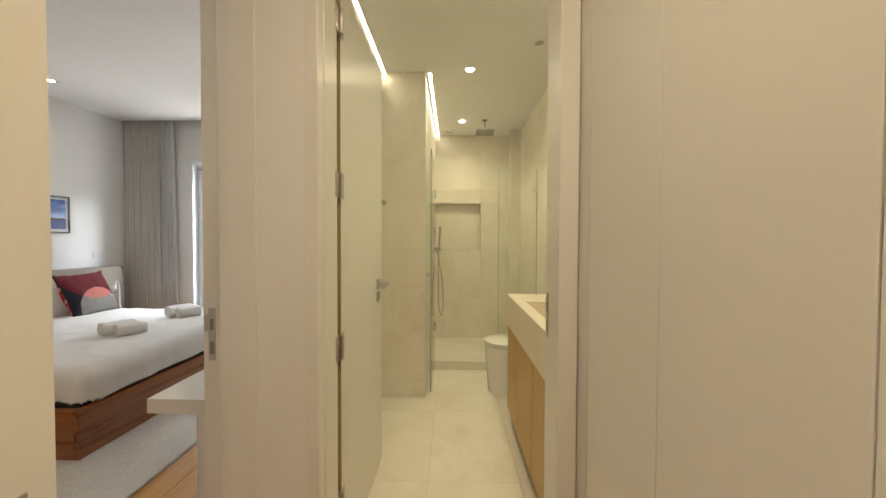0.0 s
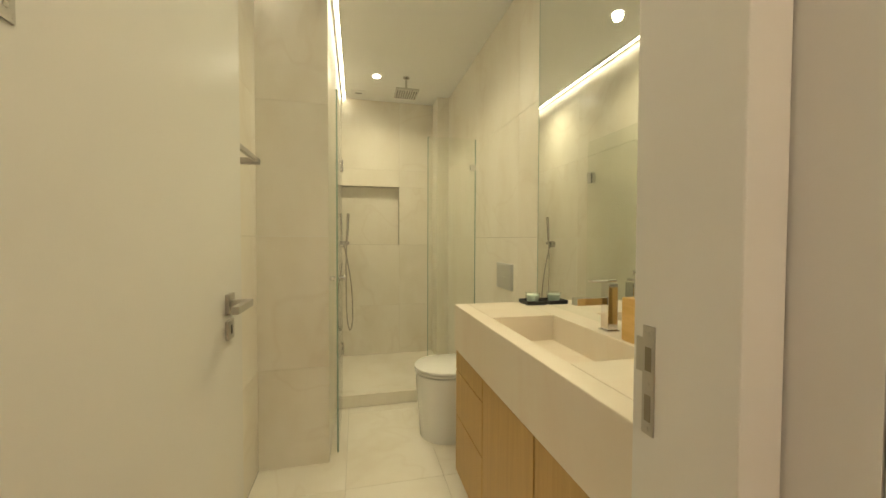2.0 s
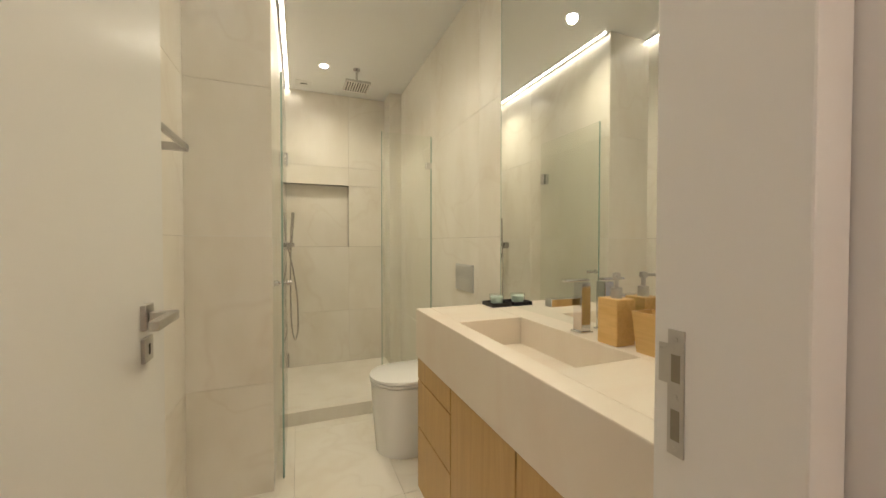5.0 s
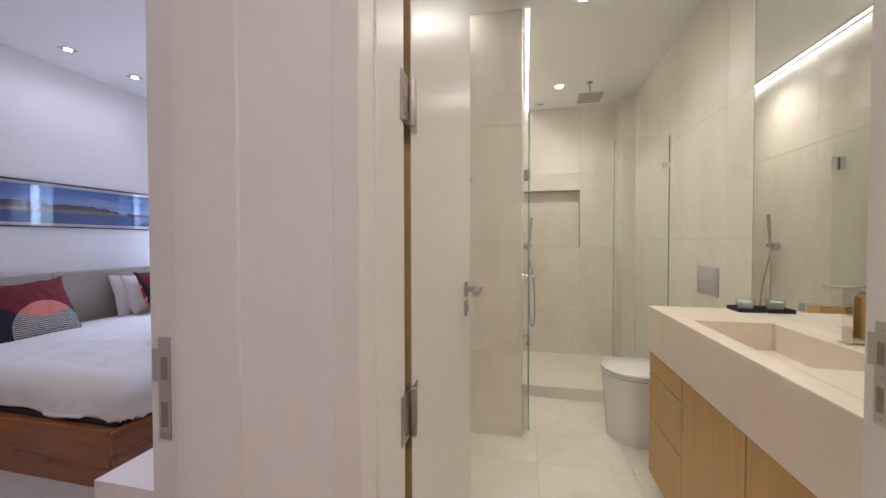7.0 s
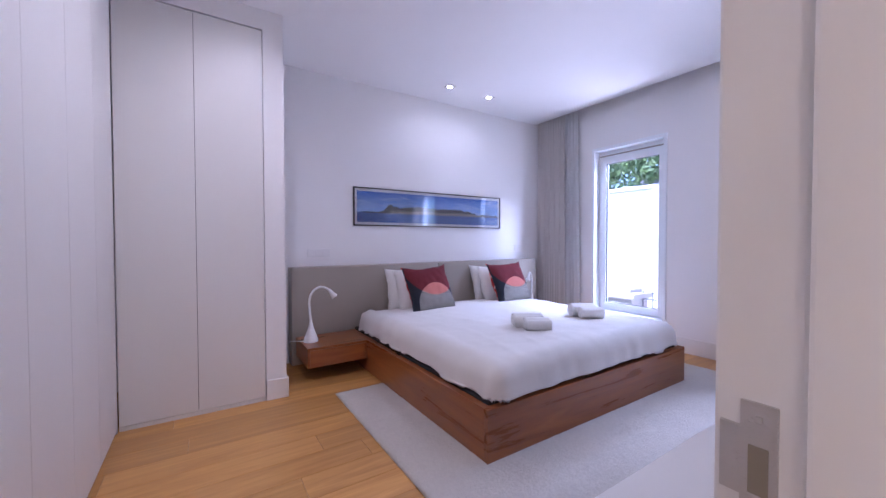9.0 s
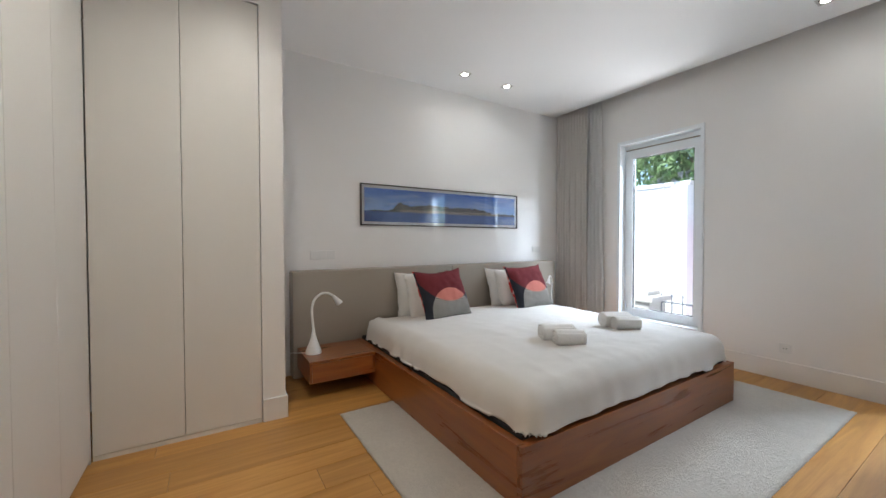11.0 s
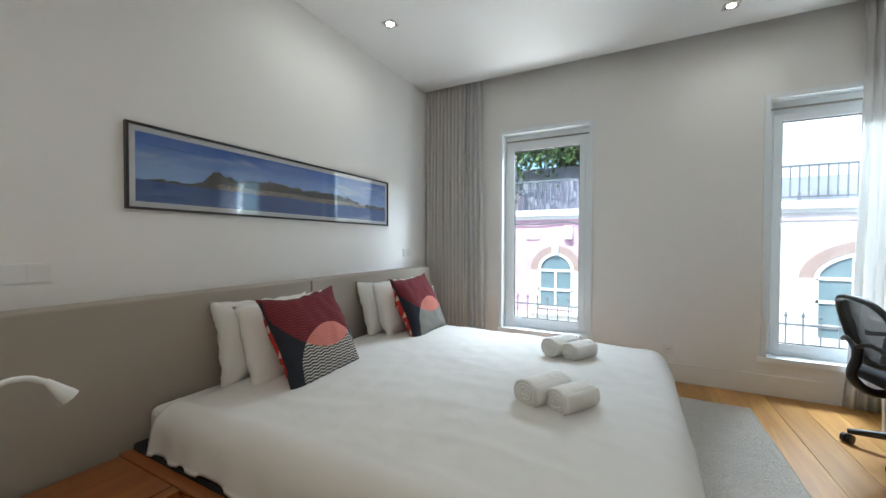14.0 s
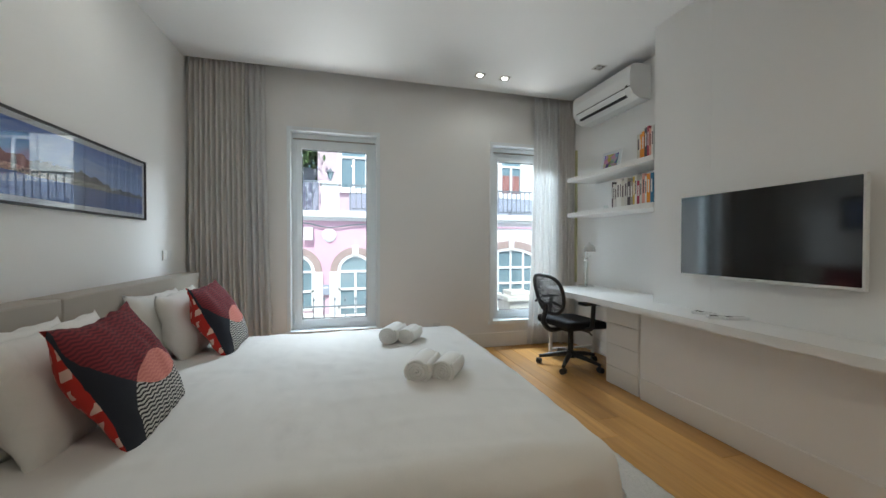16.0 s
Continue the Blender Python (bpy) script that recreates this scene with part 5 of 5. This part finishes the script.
for j in range(46):
    z = 0.535 + 0.35 * j / 45
    half = 0.222 * (0.82 + 0.18 * (z - 0.525) / 0.37) * max(0.0, 1 - abs((z - 0.71) / 0.187) ** 2.6) ** 0.4
    if half > 0.03:
        add_tube(bm, [(x, -0.25 - 0.05 * ((z - 0.71) / 0.185) - 0.035 * (1 - (x / 0.225) ** 2), z) for x in (-half, -half / 2, 0, half / 2, half)], 0.0014, 4)
part("back_mesh", bm, MESH_BLACK, chair, "see-through black net")
part("lumbar_bar", tube(curve_points([(-0.2, -0.265, 0.62), (-0.1, -0.3, 0.65), (0, -0.305, 0.62), (0.1, -0.3, 0.65), (0.2, -0.265, 0.62)], 6), 0.013, 8), BLACK, chair)
part("back_stem", tube(curve_points([(0, -0.1, 0.375), (0, -0.24, 0.37), (0, -0.32, 0.45), (0, -0.3, 0.55), (0, -0.3, 0.62)], 6), 0.024, 10), BLACK, chair)


# switches and sockets
def wall_plate(name, label, m, width, height, keys, kind):
    ob = thing(name, label, "switch" if kind == "switch" else "socket")
    ob.matrix_basis = m
    part("plate", box((-width / 2, -0.008, -height / 2), (width / 2, 0, height / 2), 0.002), WHITE_PLASTIC, ob)
    for k in range(keys):
        if width > height:
            c = (-width / 2 + width * (k + 0.5) / keys, 0)
            s = (width / keys * 0.44, height * 0.42)
        else:
            c = (0, -height / 2 + height * (k + 0.5) / keys)
            s = (width * 0.42, height / keys * 0.42)
        if kind == "switch":
            part("rocker", box((c[0] - s[0], -0.0105, c[1] - s[1]), (c[0] + s[0], -0.008, c[1] + s[1]), 0.001), WHITE_PLASTIC, ob)
        else:
            r = min(s) * 0.85
            part("outlet", lathe([(r, 0.008), (r, 0.0105), (r * 0.8, 0.0108), (r * 0.78, 0.009)], (c[0], 0, c[1]), 20, Matrix.Rotation(radians(90), 3, "X")), WHITE_PLASTIC, ob)
            part("pin_hole", boxes(((c[0] - r * 0.45, -0.0095, c[1] - 0.003), (c[0] - r * 0.25, -0.0089, c[1] + 0.003)), ((c[0] + r * 0.25, -0.0095, c[1] - 0.003), (c[0] + r * 0.45, -0.0089, c[1] + 0.003))), DARK, ob)


wall_plate("light_switch", "white triple rocker switch on the wall above the headboard", pose(WEST, 1.80, 1.07, 0, 0, 90), 0.225, 0.08, 3, "switch")
wall_plate("light_switch", "white double rocker switch on the wall above the headboard", pose(WEST, 4.575, 1.09, 0, 0, 90), 0.15, 0.08, 2, "switch")
wall_plate("power_socket", "white triple power socket beside the headboard", pose(WEST, 1.43, 0.36, 0, 0, 90), 0.08, 0.225, 3, "socket")
wall_plate("power_socket", "white single power socket low on the wall", pose(-2.085, NORTH, 0.275), 0.08, 0.08, 1, "socket")
wall_plate("power_socket", "white double power socket under the desk", pose(ALCOVE, 4.1, 0.33, 0, 0, -90), 0.15, 0.08, 2, "socket")
cable = thing("power_cable", "thin grey power cable hanging under the desk", "cable", at=(ALCOVE, 4.1, 0))
part("cord", tube(curve_points([(-0.02, 0.03, 0.68), (-0.03, 0.06, 0.4), (-0.02, 0.02, 0.15), (-0.05, -0.05, 0.02), (-0.12, -0.12, 0.008), (-0.1, -0.2, 0.008)], 6), 0.0035, 6), STEEL, cable)


# ---- the street ----
GROUND = -1.35
structure("ground", box((-300, NORTH + 0.3, GROUND - 0.3), (300, 600, GROUND - 0.02)), PAVING, "street paving")
structure("road", box((-300, 6.4, GROUND - 0.02), (300, 10.2, GROUND)), ASPHALT, "asphalt street")
structure("own_facade", boxes(((-14, NORTH + 0.3, GROUND), (-3.64, NORTH + 0.34, 3.3)), ((-3.64, NORTH + 0.3, GROUND), (-2.7, NORTH + 0.34, SILL - 0.05)), ((-3.64, NORTH + 0.3, HEAD + 0.02), (-2.7, NORTH + 0.34, 3.3)), ((-2.7, NORTH + 0.3, GROUND), (-1.46, NORTH + 0.34, 3.3)),
                              ((-1.46, NORTH + 0.3, GROUND), (-0.54, NORTH + 0.34, SILL - 0.05)), ((-1.46, NORTH + 0.3, HEAD + 0.02), (-0.54, NORTH + 0.34, 3.3)), ((-0.54, NORTH + 0.3, GROUND), (14, NORTH + 0.34, 3.3)), ((-14, -12, 3.25), (14, NORTH + 0.3, 3.3)), ((-14, -12, GROUND), (14, -11.7, 3.3)), ((-14, -12, GROUND), (-13.7, NORTH, 3.3)), ((13.7, -12, GROUND), (14, NORTH, 3.3))), CREAM, "own building, outer walls and roof")

YF = 12.5
house = thing("pink_house", "pink rendered terraced house with arched ground-floor windows", "house", at=(-1.0, YF, GROUND))
o = Vector((-1.0, YF, GROUND))
part("wall", box(*local((-5.95, YF, GROUND), (-0.3, YF + 6, 2.1), o)), PINK, house)
part("wall", box(*local((-0.3, YF - 0.02, GROUND), (9, YF + 6, 2.1), o)), CREAM, house, "white rendered wall")
part("cornice", boxes(local((-6.0, YF - 0.18, 1.98), (9, YF + 0.2, 2.16), o), local((-6.0, YF - 0.1, 1.88), (9, YF + 0.1, 1.98), o)), CREAM, house, "white moulded cornice")
part("string_course", box(*local((-0.3, YF - 0.06, 1.72), (9, YF, 1.77), o)), PINK, house)
part("plinth", box(*local((-5.95, YF - 0.05, GROUND), (9, YF, GROUND + 0.45), o)), CREAM, house)


def arch_window(cx, half, spring, top, sill, ring, mullions, transoms):
    """An arched opening: stone ring with keystone, white surround, glazing bars, dark panes."""
    w = part("window", box(*local((cx - half, YF - 0.03, sill), (cx + half, YF + 0.02, spring), o)), OUT_GLASS, house, "arched white window with dark panes")
    rise = top - spring

    def arc(r0x, r0z, r1x, r1z, y0, y1, steps=20):
        bm = bmesh.new()
        rows = []
        for k in range(steps + 1):
            a = math.pi * k / steps
            rows.append([bm.verts.new(Vector((cx + rx * math.cos(a), y, spring + rz * math.sin(a))) - o) for rx, rz, y in ((r0x, r0z, y0), (r1x, r1z, y0), (r1x, r1z, y1), (r0x, r0z, y1))])
        for a, b in zip(rows, rows[1:]):
            for i in range(4):
                bm.faces.new((a[i], a[(i + 1) % 4], b[(i + 1) % 4], b[i]))
        bm.faces.new(rows[0])
        bm.faces.new(rows[-1])
        return bm
    part("fanlight", arc(0.001, 0.001, half, rise, YF - 0.03, YF + 0.02), OUT_GLASS, w)
    part("frame", arc(half - 0.07, rise - 0.07, half + 0.02, rise + 0.02, YF - 0.08, YF), CREAM, w)
    part("arch_ring", arc(half + 0.021, rise + 0.021, half + ring, rise + ring, YF - 0.1, YF), TERRACOTTA, w, "terracotta stone arch")
    part("keystone", box(*local((cx - 0.09, YF - 0.15, top - 0.02), (cx + 0.09, YF, top + ring + 0.05), o)), CREAM, w)
    part("pier", box(*local((cx - half - ring - 0.02, YF - 0.12, sill - 0.1), (cx - half - 0.0, YF, spring), o)), CREAM, w)
    part("pier", box(*local((cx + half + 0.0, YF - 0.12, sill - 0.1), (cx + half + ring + 0.02, YF, spring), o)), CREAM, w)
    part("sill", box(*local((cx - half - ring, YF - 0.16, sill - 0.16), (cx + half + ring, YF, sill - 0.06), o)), CREAM, w)
    bars = [((cx - half, YF - 0.07, z - 0.035), (cx + half, YF - 0.03, z + 0.035)) for z in [spring] + [sill + (spring - sill) * t for t in transoms] + [sill + 0.03]]
    bars += [((cx + half * m - 0.03, YF - 0.069, sill), (cx + half * m + 0.03, YF - 0.031, spring + (rise * math.sqrt(max(0, 1 - m * m)) if mullions != (0.0,) else 0.0))) for m in mullions]
    bars += [((cx - half, YF - 0.07, sill), (cx - half + 0.07, YF - 0.03, spring)), ((cx + half - 0.07, YF - 0.07, sill), (cx + half, YF - 0.03, spring))]
    for lo, hi in bars:
        part("glazing_bar", box(*local(lo, hi, o)), CREAM, w)


arch_window(-4.42, 0.5, 0.38, 0.88, -0.75, 0.22, (0.0,), (0.5,))
arch_window(-2.75, 0.5, 0.38, 0.88, -1.25, 0.22, (0.0,), (0.35, 0.68))
arch_window(-6.6 + 0.5, 0.1, 0.38, 0.45, -0.75, 0.06, (0.0,), (0.5,))
arch_window(2.3, 1.1, 0.42, 1.05, -1.1, 0.26, (-0.42, 0.0, 0.42), (0.3, 0.66))
arch_window(5.6, 1.1, 0.42, 1.05, -1.1, 0.26, (-0.42, 0.0, 0.42), (0.3, 0.66))
letter = part("letter_box", box(*local((-3.72, YF - 0.1, -0.3), (-3.48, YF, 0.0), o), 0.01), GREY_AND_SHADE, house, "grey wall letter box")
part("flap", box(*local((-3.66, YF - 0.105, -0.1), (-3.54, YF - 0.1, -0.06), o)), CREAM, letter)
part("meter_box", box(*local((-4.2, YF - 0.15, 1.3), (-3.95, YF, 1.68), o), 0.01), CREAM, house)
part("wall_crest", lathe([(0.16, 0), (0.2, 0.03), (0.12, 0.08)], tuple(Vector((-3.5, YF, 1.45)) - o), 12, Matrix.Rotation(radians(90), 3, "X")), CREAM, house, "white plaster crest")
part("name_sign", box(*local((-5.3, YF - 0.04, 1.3), (-4.9, YF, 1.62), o)), CREAM, house)
part("facade_cable", tube([Vector(p) - o for p in curve_points([(-5.9, YF - 0.06, 1.78), (-5.0, YF - 0.06, 1.74), (-4.2, YF - 0.06, 1.8), (-3.5, YF - 0.06, 1.68), (-2.5, YF - 0.06, 1.78), (-0.5, YF - 0.06, 1.75)], 6)], 0.02, 6), IRON, house)

# terrace on the cornice, with a second house set back
upper = thing("upper_house", "pale pink upper storey set back behind a terrace", "house", at=(2.0, 14.6, 2.1))
o2 = Vector((2.0, 14.6, 2.1))
part("wall", box(*local((-3.95, 14.6, 2.1), (-0.9, 19, 7.2), o2)), PALE_PINK, upper, "pale pink rendered wall")
part("wall", box(*local((-0.9, 14.6, 2.1), (10, 19, 7.2), o2)), CREAM, upper, "white rendered wall")
# The terrace wall's shade is put into its grey-blue colour.
part("parapet_wall", box(*local((-2.9, 14.3, 2.1), (10, 14.59, 2.95), o2)), GREY_AND_SHADE, upper, "terrace wall with its shade painted grey-blue")
part("roof", box(*local((-4.2, 14.3, 7.2), (10.2, 19.2, 7.5), o2)), ROOFTILE, upper)
for k, cx in enumerate((-2.75, 0.2, 3.3, 6.3)):
    w = part("window", box(*local((cx - 0.42, 14.57, 3.15), (cx + 0.42, 14.62, 4.75), o2)), OUT_GLASS, upper, "white casement window")
    part("frame", boxes(*[local(lo, hi, o2) for lo, hi in (((cx - 0.55, 14.5, 3.0), (cx - 0.4, 14.6, 4.9)), ((cx + 0.4, 14.5, 3.0), (cx + 0.55, 14.6, 4.9)), ((cx - 0.4, 14.5, 4.72), (cx + 0.4, 14.6, 4.9)), ((cx - 0.4, 14.5, 3.0), (cx + 0.4, 14.6, 3.18)))]), CREAM, w)
    for lo, hi in (((cx - 0.04, 14.52, 3.18), (cx + 0.04, 14.57, 4.25)), ((cx - 0.4, 14.52, 4.2), (cx + 0.4, 14.57, 4.28))):
        part("glazing_bar", box(*local(lo, hi, o2)), CREAM, w)
    for s in (-1, 1) if k else ():
        part("blind", box(*local((cx + s * 0.21 - 0.15, 14.555, 3.2), (cx + s * 0.21 + 0.15, 14.569, 3.9), o2)), SHUTTER, w, "red-brown blind")
column = part("gate_pier", box(*local((-3.72, 12.4, 2.15), (-3.22, 12.8, 2.95), o2), 0.02), CREAM, upper, "white pier")
part("pier_cap", box(*local((-3.78, 12.35, 2.95), (-3.16, 12.85, 3.02), o2)), CREAM, column)
lan = thing("street_lantern", "small iron lantern on the white pier", "lantern", at=(-3.47, 12.6, 3.02))
part("post", lathe([(0.09, 0), (0.03, 0.03), (0.03, 0.1)], sides=10), IRON, lan)
part("cage", lathe([(0.05, 0.1), (0.1, 0.3)], sides=6), OUT_GLASS, lan)
part("roof", lathe([(0.13, 0.3), (0.04, 0.38), (0.01, 0.44)], sides=6), IRON, lan)
rail2 = thing("terrace_railing", "iron balustrade along the terrace edge", "railing", at=(2.5, 12.55, 2.16))
part("top_rail", box((-5.4, -0.025, 0.78), (6.5, 0.025, 0.83)), IRON, rail2)
part("bottom_rail", box((-5.4, -0.02, 0.08), (6.5, 0.02, 0.12)), IRON, rail2)
pieces("baluster", rail2, IRON, [((-5.4 + 0.16 * k, -0.012, 0.1), (-5.376 + 0.16 * k, 0.012, 0.8)) for k in range(75)])
rail3 = thing("terrace_railing", "iron balustrade along the terrace edge", "railing", at=(-4.9, 12.55, 2.16))
part("top_rail", box((-1.0, -0.025, 0.85), (1.15, 0.025, 0.9)), IRON, rail3)
pieces("baluster", rail3, IRON, [((-1.0 + 0.16 * k, -0.012, 0.0), (-0.976 + 0.16 * k, 0.012, 0.86)) for k in range(14)])
# Garden wall takes the same grey, shade included in the colour.
structure("garden_wall", boxes(((-6.0, 14.6, 2.0), (-3.95, 15.0, 3.4)), ((-9, 15.5, 2.0), (-3.95, 16, 4.0))), GREY_AND_SHADE, "garden wall behind the terrace, grey with painted shade")
for x in (1.4, 2.8):
    ob = thing("plant_trough", "dark trough on the terrace", "planter", "terrace troughs", (x, 12.75, 2.16))
    part("trough", box((-0.4, -0.12, 0), (0.4, 0.12, 0.22), 0.03), GREY_AND_SHADE, ob)

white_house = thing("white_house", "bright white rendered house beside the pink one", "house", at=(-9.5, 12.0, GROUND))
part("wall", box((-5, 0, 0), (3.5, 6, 4.1)), CREAM, white_house)
part("roof", box((-5.1, -0.05, 4.1), (3.55, 6.2, 4.2)), CREAM, white_house)
part("pilaster", box((3.1, -0.08, 0), (3.5, 0, 4.1)), CREAM, white_house)

# street fence with spear heads
fence = thing("street_fence", "iron fence with spear heads along the pavement", "fence", at=(-2.0, 11.0, GROUND))
part("base_wall", box((-6, -0.12, 0), (8, 0.12, 0.35)), CREAM, fence, "low white base wall")
part("rail", box((-6, -0.02, 0.45), (8, 0.02, 0.49)), IRON, fence)
part("rail", box((-6, -0.02, 0.92), (8, 0.02, 0.96)), IRON, fence)
pieces("bar", fence, IRON, [((-6 + 0.26 * k, -0.012, 0.35), (-5.976 + 0.26 * k, 0.012, 1.06)) for k in range(54)])
me = None
for k in range(54):
    if me is None:
        bm = lathe([(0.004, 0), (0.035, 0.05), (0.012, 0.11), (0.001, 0.17)], sides=6)
        me = bpy.data.meshes.new("spear_head")
        bm.to_mesh(me)
        bm.free()
        me.materials.append(IRON)
    ob = new("spear_head", me)
    ob.location, ob.parent = (-5.988 + 0.26 * k, 0, 1.06), fence
for x in (-6.6, 1.75):
    pier = thing("stone_pier", "squat weathered stone pier of the street fence", "pier", "fence piers", (x, 10.9, GROUND))
    part("shaft", box((-0.4, -0.4, 0), (0.4, 0.4, 0.95), 0.03), STONE, pier)
    part("cap", box((-0.5, -0.5, 0.95), (0.5, 0.5, 1.1), 0.03), STONE, pier)
    part("cap_top", box((-0.3, -0.3, 1.1), (0.3, 0.3, 1.22), 0.03), STONE, pier)


def tree(x, y, z, height, spread, seed):
    random.seed(seed)
    ob = thing("tree", "dense green broadleaf tree behind the terrace wall", "tree", "trees", (x, y, z))
    bm = bmesh.new()
    add_tube(bm, [(0, 0, 0), (0.1, 0.05, height * 0.3), (0.05, 0.1, height * 0.6)], [0.2, 0.15, 0.08], 8)
    tips = []
    for k in range(9):
        a = k * 2.4
        r = spread * random.uniform(0.4, 0.9)
        tip = (r * math.cos(a), r * math.sin(a), height * random.uniform(0.45, 0.95))
        add_tube(bm, [(0.05, 0.05, height * 0.35), (tip[0] * 0.5, tip[1] * 0.5, height * 0.35 + (tip[2] - height * 0.35) * 0.6), tip], [0.08, 0.05, 0.02], 6)
        tips.append(Vector(tip))
    part("trunk", tidy(bm, True), BARK, ob)
    verts, faces = [], []
    for k in range(5200):
        c = random.choice(tips)
        p = c + Vector([random.gauss(0, 1) for _ in range(3)]) * spread * 0.27
        q = Euler([random.uniform(0, 6.3) for _ in range(3)]).to_matrix()
        s = random.uniform(0.07, 0.14)
        b = len(verts)
        verts += [p + q @ Vector(v) * s for v in ((-1, 0, 0), (0, -0.45, 0.1), (1, 0, 0), (0, 0.45, 0.1))]
        faces += [(b, b + 1, b + 2), (b, b + 2, b + 3)]
    me = bpy.data.meshes.new("crown")
    me.from_pydata(verts, [], faces)
    me.materials.append(LEAVES)
    crown = new("crown", me)
    crown.parent = ob
    tagged(crown, kind="stuff")


tree(-6.6, 14.2, 1.6, 4.6, 1.9, 3)
tree(-4.7, 16.0, 2.0, 4.8, 1.7, 8)
tree(-10.5, 14.5, 1.6, 4.6, 2.2, 5)

# ---- planks and slabs ----
random.seed(12)
spans = []
width, x = 0.19, WEST
while x < 0.44:
    y = -1.5 + random.uniform(-1.6, 0)
    while y < NORTH:
        length = random.choice((1.6, 1.9, 2.2))
        lo, hi = max(y, -1.4), min(y + length, NORTH)
        if hi - lo > 0.05:
            spans.append(((x + 0.0007, lo + 0.0008, -0.016), (min(x + width, 0.46) - 0.0007, hi - 0.0008, 0.0)))
        y += length
    x += width
clean = []
for lo, hi in spans:
    if hi[0] < TV + 0.2:
        clean.append((lo, hi))
    elif lo[1] < 1.25:
        clean.append((lo, (hi[0], min(hi[1], 1.298), hi[2])))
    elif hi[1] > 3.5 and lo[0] < ALCOVE:
        clean.append(((lo[0], max(lo[1], 3.3), lo[2]), hi))
pieces("plank", floor, OAK, clean, 0.0012)

spans = []
xs, ys = (BL, -0.13, 0.36, BR), (1.3, 1.95, 2.75, 3.55, 3.64)
for x0, x1 in zip(xs, xs[1:]):
    for y0, y1 in zip(ys, ys[1:]):
        if y0 >= CY - 0.3 and x1 <= BC:
            continue
        spans.append(((x0 + 0.0008, y0 + 0.0008, -0.004), (x1 - 0.0008, y1 - 0.0008, 0.002)))
pieces("tile", bath_floor, MARBLE, spans, 0.0008)
courses = (0.002, 0.53, 1.23, 1.93, BATH_HIGH)
G = 0.0009


def course_tiles(cuts, make):
    out = []
    for z0, z1 in zip(courses, courses[1:]):
        for a, b in zip(cuts, cuts[1:]):
            out.append(make(a + G, b - G, z0 + G, z1 - G))
    return out


bath_walls = structure("bath_wall_lining", boxes(((BL - 0.007, 1.445, 0), (BL - 0.006, CY, BATH_HIGH)), ((BR + 0.0075, 1.445, 0), (BR + 0.0079, BN, BATH_HIGH))), GROUT, "cream marble wall cladding")
spans = course_tiles((1.345, 2.2, CY), lambda a, b, z0, z1: ((BL - 0.006, a, z0), (BL, b, z1)))
spans += course_tiles((BL, BC), lambda a, b, z0, z1: ((a, CY - 0.006, z0), (b, CY, z1)))
spans += course_tiles((CY, 3.9, BN), lambda a, b, z0, z1: ((BC - 0.006, a, z0), (BC, b, z1)))
spans += course_tiles((1.45, 2.1, 2.9, 3.7, BN), lambda a, b, z0, z1: ((BR, a, z0), (BR + 0.006, b, z1)))
for x0, x1, zs in ((BC, 0.361, (0.022, 0.53, 1.157)), (0.361, BR, (0.022, 0.53, 1.157, 1.756, 1.93, BATH_HIGH)), (BC, 0.361, (1.756, 1.93, BATH_HIGH))):
    for z0, z1 in zip(zs, zs[1:]):
        spans.append(((x0 + G, BN, z0 + G), (x1 - G, BN + 0.006, z1 - G)))
spans += [((BC, BN + 0.083, 1.158), (0.361, BN + 0.089, 1.755)), ((BC, BN + 0.006, 1.1505), (0.361, BN + 0.083, 1.1565)), ((BC, BN + 0.006, 1.7565), (0.361, BN + 0.083, 1.7625)), ((0.3615, BN + 0.0065, 1.158), (0.3675, BN + 0.083, 1.755))]
pieces("tile", bath_walls, MARBLE, spans)
